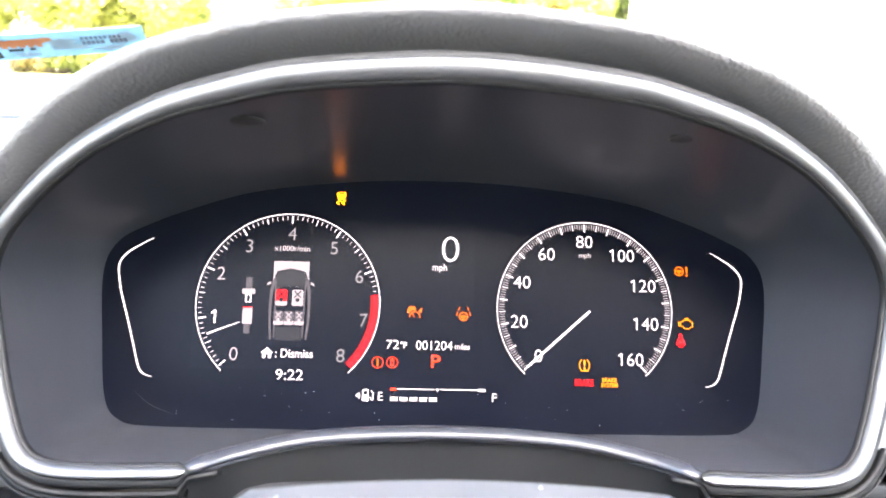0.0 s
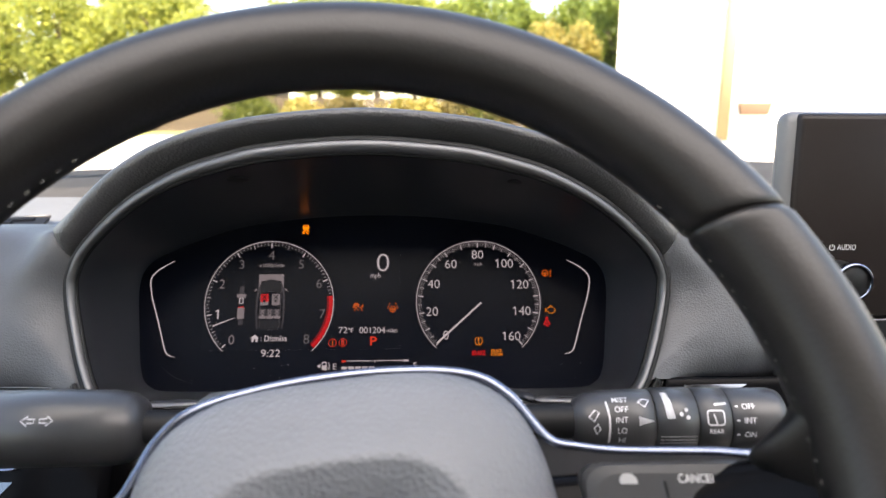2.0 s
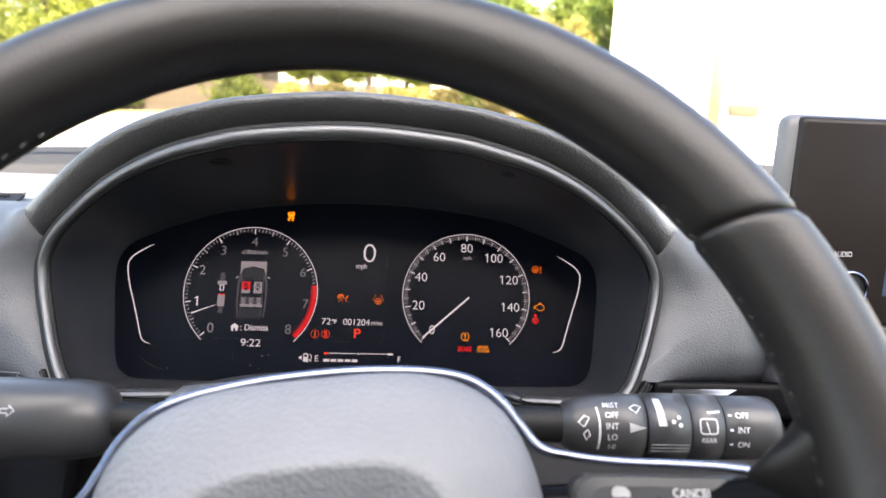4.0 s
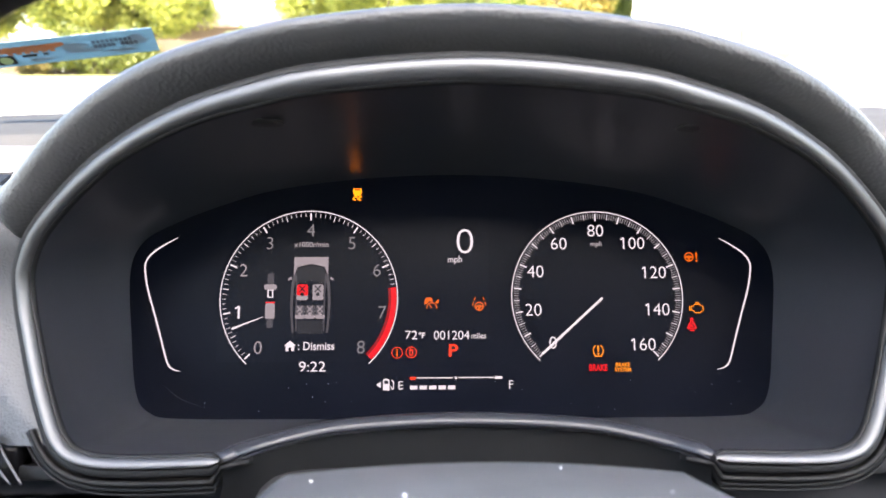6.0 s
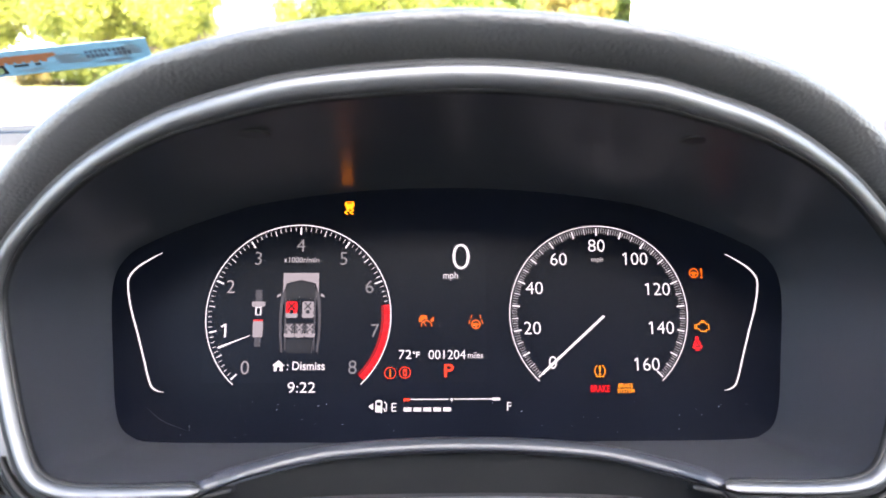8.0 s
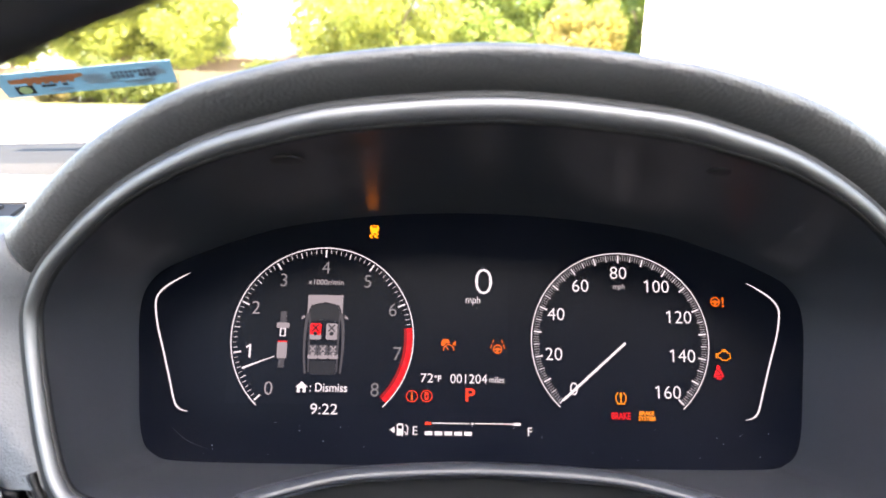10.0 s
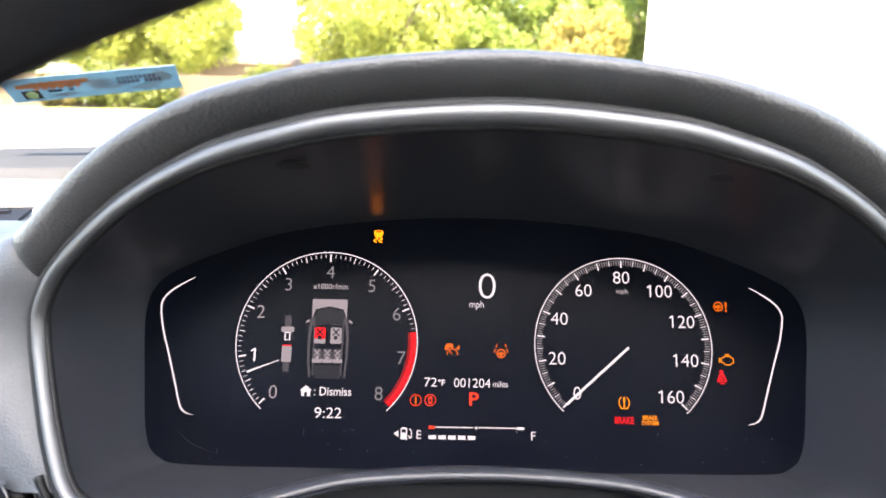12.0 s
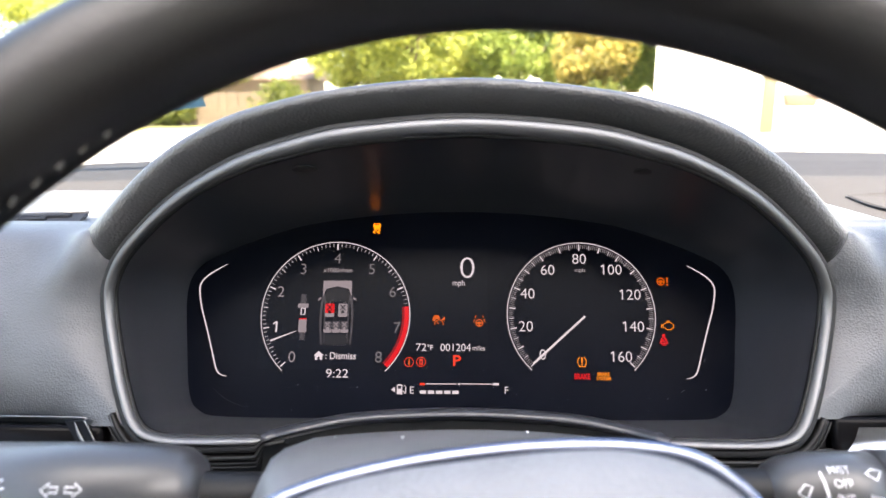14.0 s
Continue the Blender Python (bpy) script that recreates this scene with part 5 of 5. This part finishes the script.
# Unseen sheet added in the roof to brighten the dash from above.
part("sunroof_blind", loft([[Vector((-0.46, -0.86, 1.672)), Vector((0.98, -0.86, 1.672))], [Vector((-0.46, -0.24, 1.672)), Vector((0.98, -0.24, 1.672))]]), M_LIGHT_SHEET, cabin, "added unseen roof sheet that lets soft light down", smooth=False)
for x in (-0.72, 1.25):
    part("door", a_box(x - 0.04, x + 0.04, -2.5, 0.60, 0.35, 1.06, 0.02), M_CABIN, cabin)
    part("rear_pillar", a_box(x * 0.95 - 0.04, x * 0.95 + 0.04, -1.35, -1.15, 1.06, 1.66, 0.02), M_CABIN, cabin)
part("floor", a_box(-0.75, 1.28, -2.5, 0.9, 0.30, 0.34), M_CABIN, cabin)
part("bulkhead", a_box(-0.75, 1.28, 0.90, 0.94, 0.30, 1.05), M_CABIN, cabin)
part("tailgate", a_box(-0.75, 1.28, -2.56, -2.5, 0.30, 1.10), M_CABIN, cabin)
# Panes out of view, added and tinted to weaken light from sides and rear.
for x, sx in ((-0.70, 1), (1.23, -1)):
    for y0, y1, mat, note in ((-1.15, 0.35, M_SIDE_GLASS, "unseen door pane, tinted a little to cut side light"), (-2.5, -1.35, M_DARK_GLASS, "unseen rear side pane, darkened to cut side light")):
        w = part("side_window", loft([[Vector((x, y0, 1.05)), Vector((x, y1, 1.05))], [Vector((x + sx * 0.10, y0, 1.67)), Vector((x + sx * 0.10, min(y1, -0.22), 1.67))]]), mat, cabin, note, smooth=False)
w = part("rear_window", loft([[Vector((-0.72, -2.52, 1.09)), Vector((1.25, -2.52, 1.09))], [Vector((-0.60, -2.48, 1.68)), Vector((1.12, -2.48, 1.68))]]), M_DARK_GLASS, cabin, "unseen rear pane, darkened to cut light from behind", smooth=False)
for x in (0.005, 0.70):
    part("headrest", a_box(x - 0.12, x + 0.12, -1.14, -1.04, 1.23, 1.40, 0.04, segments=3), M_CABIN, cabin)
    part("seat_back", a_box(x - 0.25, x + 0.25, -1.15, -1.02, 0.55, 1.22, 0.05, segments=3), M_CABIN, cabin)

# ---------------------------------------------------------------- outside
M_ASPHALT = material("pale_concrete", (0.42, 0.40, 0.37), 0.9, vary=0.12, grain=0.3, grain_size=0.02)
M_GRASS = material("dry_grass", (0.16, 0.17, 0.05), 0.95, vary=0.3, grain=0.5, grain_size=0.03)
M_RENDER = material("white_render", (0.8, 0.78, 0.74), 0.85, vary=0.05, grain=0.2, grain_size=0.02)
M_RENDER_B = material("cream_pipe", (0.21, 0.17, 0.085), 0.7, vary=0.08)
M_BROWN = material("brown_box", (0.13, 0.075, 0.042), 0.7, vary=0.1)
M_FENCE = material("weathered_fence", (0.080, 0.058, 0.036), 0.9, vary=0.25, grain=0.3, grain_size=0.01)
M_TAN_WALL = material("tan_house_wall", (0.17, 0.125, 0.085), 0.85, vary=0.1, grain=0.2, grain_size=0.02)
M_ROOF = material("faded_roof", (0.14, 0.10, 0.075), 0.85, vary=0.15)
M_BARK = material("bark", (0.12, 0.09, 0.06), 0.95, vary=0.3, grain=0.6, grain_size=0.02)


def leaf_material(name, color):
    m = bpy.data.materials.new(name)
    m.use_nodes = True
    n, links = m.node_tree.nodes, m.node_tree.links.new
    b = n["Principled BSDF"]
    b.inputs["Roughness"].default_value = 0.55
    geo = n.new("ShaderNodeNewGeometry")
    ramp = n.new("ShaderNodeValToRGB")
    lo, hi = ramp.color_ramp.elements
    lo.color = (color[0] * 0.6, color[1] * 0.65, color[2] * 0.6, 1)
    hi.color = (color[0] * 1.5, color[1] * 1.3, color[2] * 1.1, 1)
    links(geo.outputs["Random Per Island"], ramp.inputs["Fac"])
    links(ramp.outputs["Color"], b.inputs["Base Color"])
    tr = n.new("ShaderNodeBsdfTranslucent")
    links(ramp.outputs["Color"], tr.inputs["Color"])
    mix = n.new("ShaderNodeMixShader")
    mix.inputs["Fac"].default_value = 0.6
    links(b.outputs[0], mix.inputs[1])
    links(tr.outputs[0], mix.inputs[2])
    links(mix.outputs[0], n["Material Output"].inputs["Surface"])
    return m


M_LEAF = leaf_material("spring_leaves", (0.28, 0.33, 0.08))
M_LEAF_B = leaf_material("deep_leaves", (0.19, 0.26, 0.065))
M_LEAF_C = leaf_material("rusty_leaves", (0.33, 0.30, 0.10))
M_BUSH_GREEN = leaf_material("bush_leaves", (0.11, 0.14, 0.035))
M_BUSH_TAN = leaf_material("dry_bush_leaves", (0.16, 0.14, 0.06))

ground = new("ground", mesh_of("ground", [(-400, -200, 0), (400, -200, 0), (400, 600, 0), (-400, 600, 0)], [(0, 1, 2, 3)], M_ASPHALT))
tagged(ground, "pale sunlit concrete yard", "ground", kind="structure")
lawn = new("lawn", mesh_of("lawn", [(-60, 31, 0.01), (10, 31, 0.01), (10, 36, 0.06), (-60, 36, 0.06)], [(0, 1, 2, 3)], M_GRASS))
tagged(lawn, "strip of dry yellow grass before a fence", "grass", kind="structure")

fence = thing("fence", "weathered brown board fence", "fence", pose(-22, 36.5, 0))
board = mesh_of("board", [v for v in ((-0.09, 0, 0), (0.09, 0, 0), (0.09, 0.03, 0), (-0.09, 0.03, 0), (-0.09, 0, 1.95), (0.09, 0, 1.95), (0.09, 0.03, 1.95), (-0.09, 0.03, 1.95))], [(0, 1, 5, 4), (1, 2, 6, 5), (2, 3, 7, 6), (3, 0, 4, 7), (4, 5, 6, 7)], M_FENCE)
rng = random.Random(4)
for i in range(230):
    ob = put("board", board, fence)
    ob.matrix_local = pose(-16 + i * 0.2, rng.uniform(-0.01, 0.01), rng.uniform(-0.04, 0.0), 0, rng.uniform(-0.6, 0.6), 0)

house = thing("house", "low house with faded reddish roof behind the fence", "house", pose(-14.5, 44, 0))
part("wall", a_box(-7, 4.5, 0, 6, 0, 3.0), M_TAN_WALL, house, smooth=False)
bm = bmesh.new()
vs = [bm.verts.new(p) for p in ((-7.5, -0.6, 2.9), (5, -0.6, 2.9), (5, 3, 4.3), (-7.5, 3, 4.3), (5, 6.6, 2.9), (-7.5, 6.6, 2.9))]
for q in ((0, 1, 2, 3), (3, 2, 4, 5), (0, 3, 5), (1, 4, 2)):
    bm.faces.new([vs[k] for k in q])
part("roof", bm, M_ROOF, house, smooth=False)

bld = thing("white_building", "tall white rendered building in full sun", "building", pose(8.25, 27, 0, 0, 0, -18))
part("wall", a_box(0, 40, 0, 14, 0, 6.6, 0.02), M_RENDER, bld, "white sunlit wall", smooth=False)
part("parapet", a_box(-0.1, 40.1, -0.1, 14.1, 6.6, 7.0, 0.02), M_RENDER, bld, smooth=False)
part("downpipe", sweep([Vector((4.31, -0.12, z)) for z in (0.1, 3, 6.6)], oval(0.1, 0.25, 12), up=(1, 0, 0)), M_RENDER_B, bld, "cream downpipe")
canopy = a_box(4.78, 6.02, -0.5, 0, 1.12, 1.62, 0.05)
for v in canopy.verts:
    if v.co.z < 1.3:
        v.co.x = 5.40 + (v.co.x - 5.40) * 0.84
part("wall_lamp", canopy, M_BROWN, bld, "brown wall box")
for z in (3.6,):
    part("band", a_box(0, 40, -0.06, 0, z, z + 0.12, 0.01), M_RENDER, bld, smooth=False)


cabinet = thing("utility_box", "white metal utility box beside the tall white building", "utility box", pose(7.35, 26.3, 0))
part("body", a_box(-0.40, 0.40, 0, 0.5, 0, 1.62, 0.03), M_RENDER, cabinet, smooth=False)
part("door", a_box(-0.34, 0.34, -0.025, 0, 0.12, 1.52, 0.01), M_RENDER, cabinet, smooth=False)
part("plinth", a_box(-0.46, 0.46, -0.06, 0.56, 0, 0.10, 0.01), M_ASPHALT, cabinet, smooth=False)


def crown_mesh(name, seed, rx, rz, count, mat, leaf=0.16):
    r = np.random.default_rng(seed)
    blobs = []
    while len(blobs) < 46:
        q = r.uniform(-1, 1, 3)
        if q @ q < 1:
            blobs.append((q[0] * rx * 0.85, q[1] * rx * 0.85, q[2] * rz * 0.85, r.uniform(0.2, 0.42) * rx * (1.1 - 0.4 * abs(q[2]))))
    verts, faces = [], []
    for i in range(count):
        bx, by, bz, br = blobs[int(r.integers(len(blobs)))]
        d = r.normal(size=3)
        d /= np.linalg.norm(d)
        p = np.array((bx, by, bz)) + d * br * r.uniform(0.55, 1.05)
        u = r.normal(size=3)
        u /= np.linalg.norm(u)
        v = np.cross(u, r.normal(size=3))
        v /= np.linalg.norm(v)
        s = leaf * r.uniform(0.6, 1.5)
        k = len(verts)
        verts += [p - u * s, p - v * s * 0.45, p + u * s, p + v * s * 0.45]
        faces.append((k, k + 1, k + 2, k + 3))
    return mesh_of(name, verts, faces, mat)


def tree(label, seed, height, rx, rz, mat, m):
    t = thing("tree", label, "tree", m, group="trees behind the yard")
    r = random.Random(seed)
    lean = r.uniform(-0.3, 0.3)
    part("trunk", sweep([Vector((0, 0, -0.1)), Vector((lean * 0.3, 0, height * 0.3)), Vector((lean, 0.1, height * 0.62))], oval(0.2, 0.2, 10), up=(1, 0, 0), taper=lambda u: 1.25 - 0.8 * u), M_BARK, t)
    for k in range(6):
        a = r.uniform(0, 6.28)
        z0 = height * r.uniform(0.28, 0.5)
        part("limb", sweep([Vector((lean * 0.4, 0, z0)), Vector((math.cos(a) * rx * 0.35, math.sin(a) * rx * 0.35, z0 + height * 0.14)), Vector((math.cos(a) * rx * 0.7, math.sin(a) * rx * 0.7, z0 + height * 0.25))], oval(0.08, 0.08, 7), up=(0.3, 0.2, 1), taper=lambda u: 1.1 - 0.8 * u), M_BARK, t)
    me = crown_mesh("crown", seed, rx, rz, 14000, mat, 0.14)
    c = put("crown", me, t)
    c.location = (lean, 0, height * 0.62)
    return t


A = tree("broad tree with sunlit yellow-green leaves", 1, 9.5, 3.6, 3.6, M_LEAF, pose(-2.5, 39, 0))
B = tree("broad tree with deep green leaves", 2, 8.5, 3.2, 3.4, M_LEAF_B, pose(3.4, 41, 0))
tree("low tree with reddish brown leaves", 3, 6.5, 2.6, 2.5, M_LEAF_C, pose(8.2, 38, 0))
for x, y, rz in ((-6.4, 42, 50), (-15.4, 41.5, 95), (-18.8, 43.5, 10), (-22, 41, 140), (-28.5, 44, 200), (-35, 40, 20), (0.8, 47, 300), (12.6, 48, 115), (-0.4, 43, 190), (-5.2, 49, 80), (-43, 46, 260)):
    copy_thing(A, pose(x, y, 0, 0, 0, rz))
copy_thing(B, pose(11.9, 38.5, 0, 0, 0, 120))
for x, y, rz in ((10.6, 42.5, 75), (14.5, 45, 210), (-17.5, 46, 60), (6.6, 44, 160), (-19, 52, 250), (-39, 43, 100), (-25, 50, 30)):
    copy_thing(B, pose(x, y, 0, 0, 0, rz))

# low bushes along the fence
def bush(label, seed, mat, m, r=1.3, h=1.0):
    b = thing("bush", label, "bush", m, group="bushes along the yard")
    part("stem", sweep([Vector((0, 0, -0.05)), Vector((0.05, 0, 0.6))], oval(0.06, 0.06, 7), up=(1, 0, 0)), M_BARK, b)
    put("crown", crown_mesh("crown", seed, r, h, 2600, mat, 0.13), b).location = (0, 0, h * 0.95)
    return b


D = bush("rounded bush with dry olive-tan leaves", 11, M_BUSH_TAN, pose(-4.0, 35.2, 0))
E = bush("rounded bush with reddish brown leaves", 12, M_LEAF_C, pose(-1.2, 35.6, 0))
F = bush("rounded bush with deep green leaves", 13, M_BUSH_GREEN, pose(-9.4, 35.4, 0), 1.7, 1.3)
for i, x in enumerate((2.0, 4.4, 9.2, -20.9)):
    copy_thing(D, pose(x, 35.5, 0, 0, 0, 70 * i))
for i, x in enumerate((6.9, 0.4, -6.4)):
    copy_thing(E, pose(x, 35.8, 0, 0, 0, 100 * i))
for i, x in enumerate((3.2, 8.0, -18.6, -16.2)):
    copy_thing(F, pose(x, 36.0, 0, 0, 0, 130 * i))
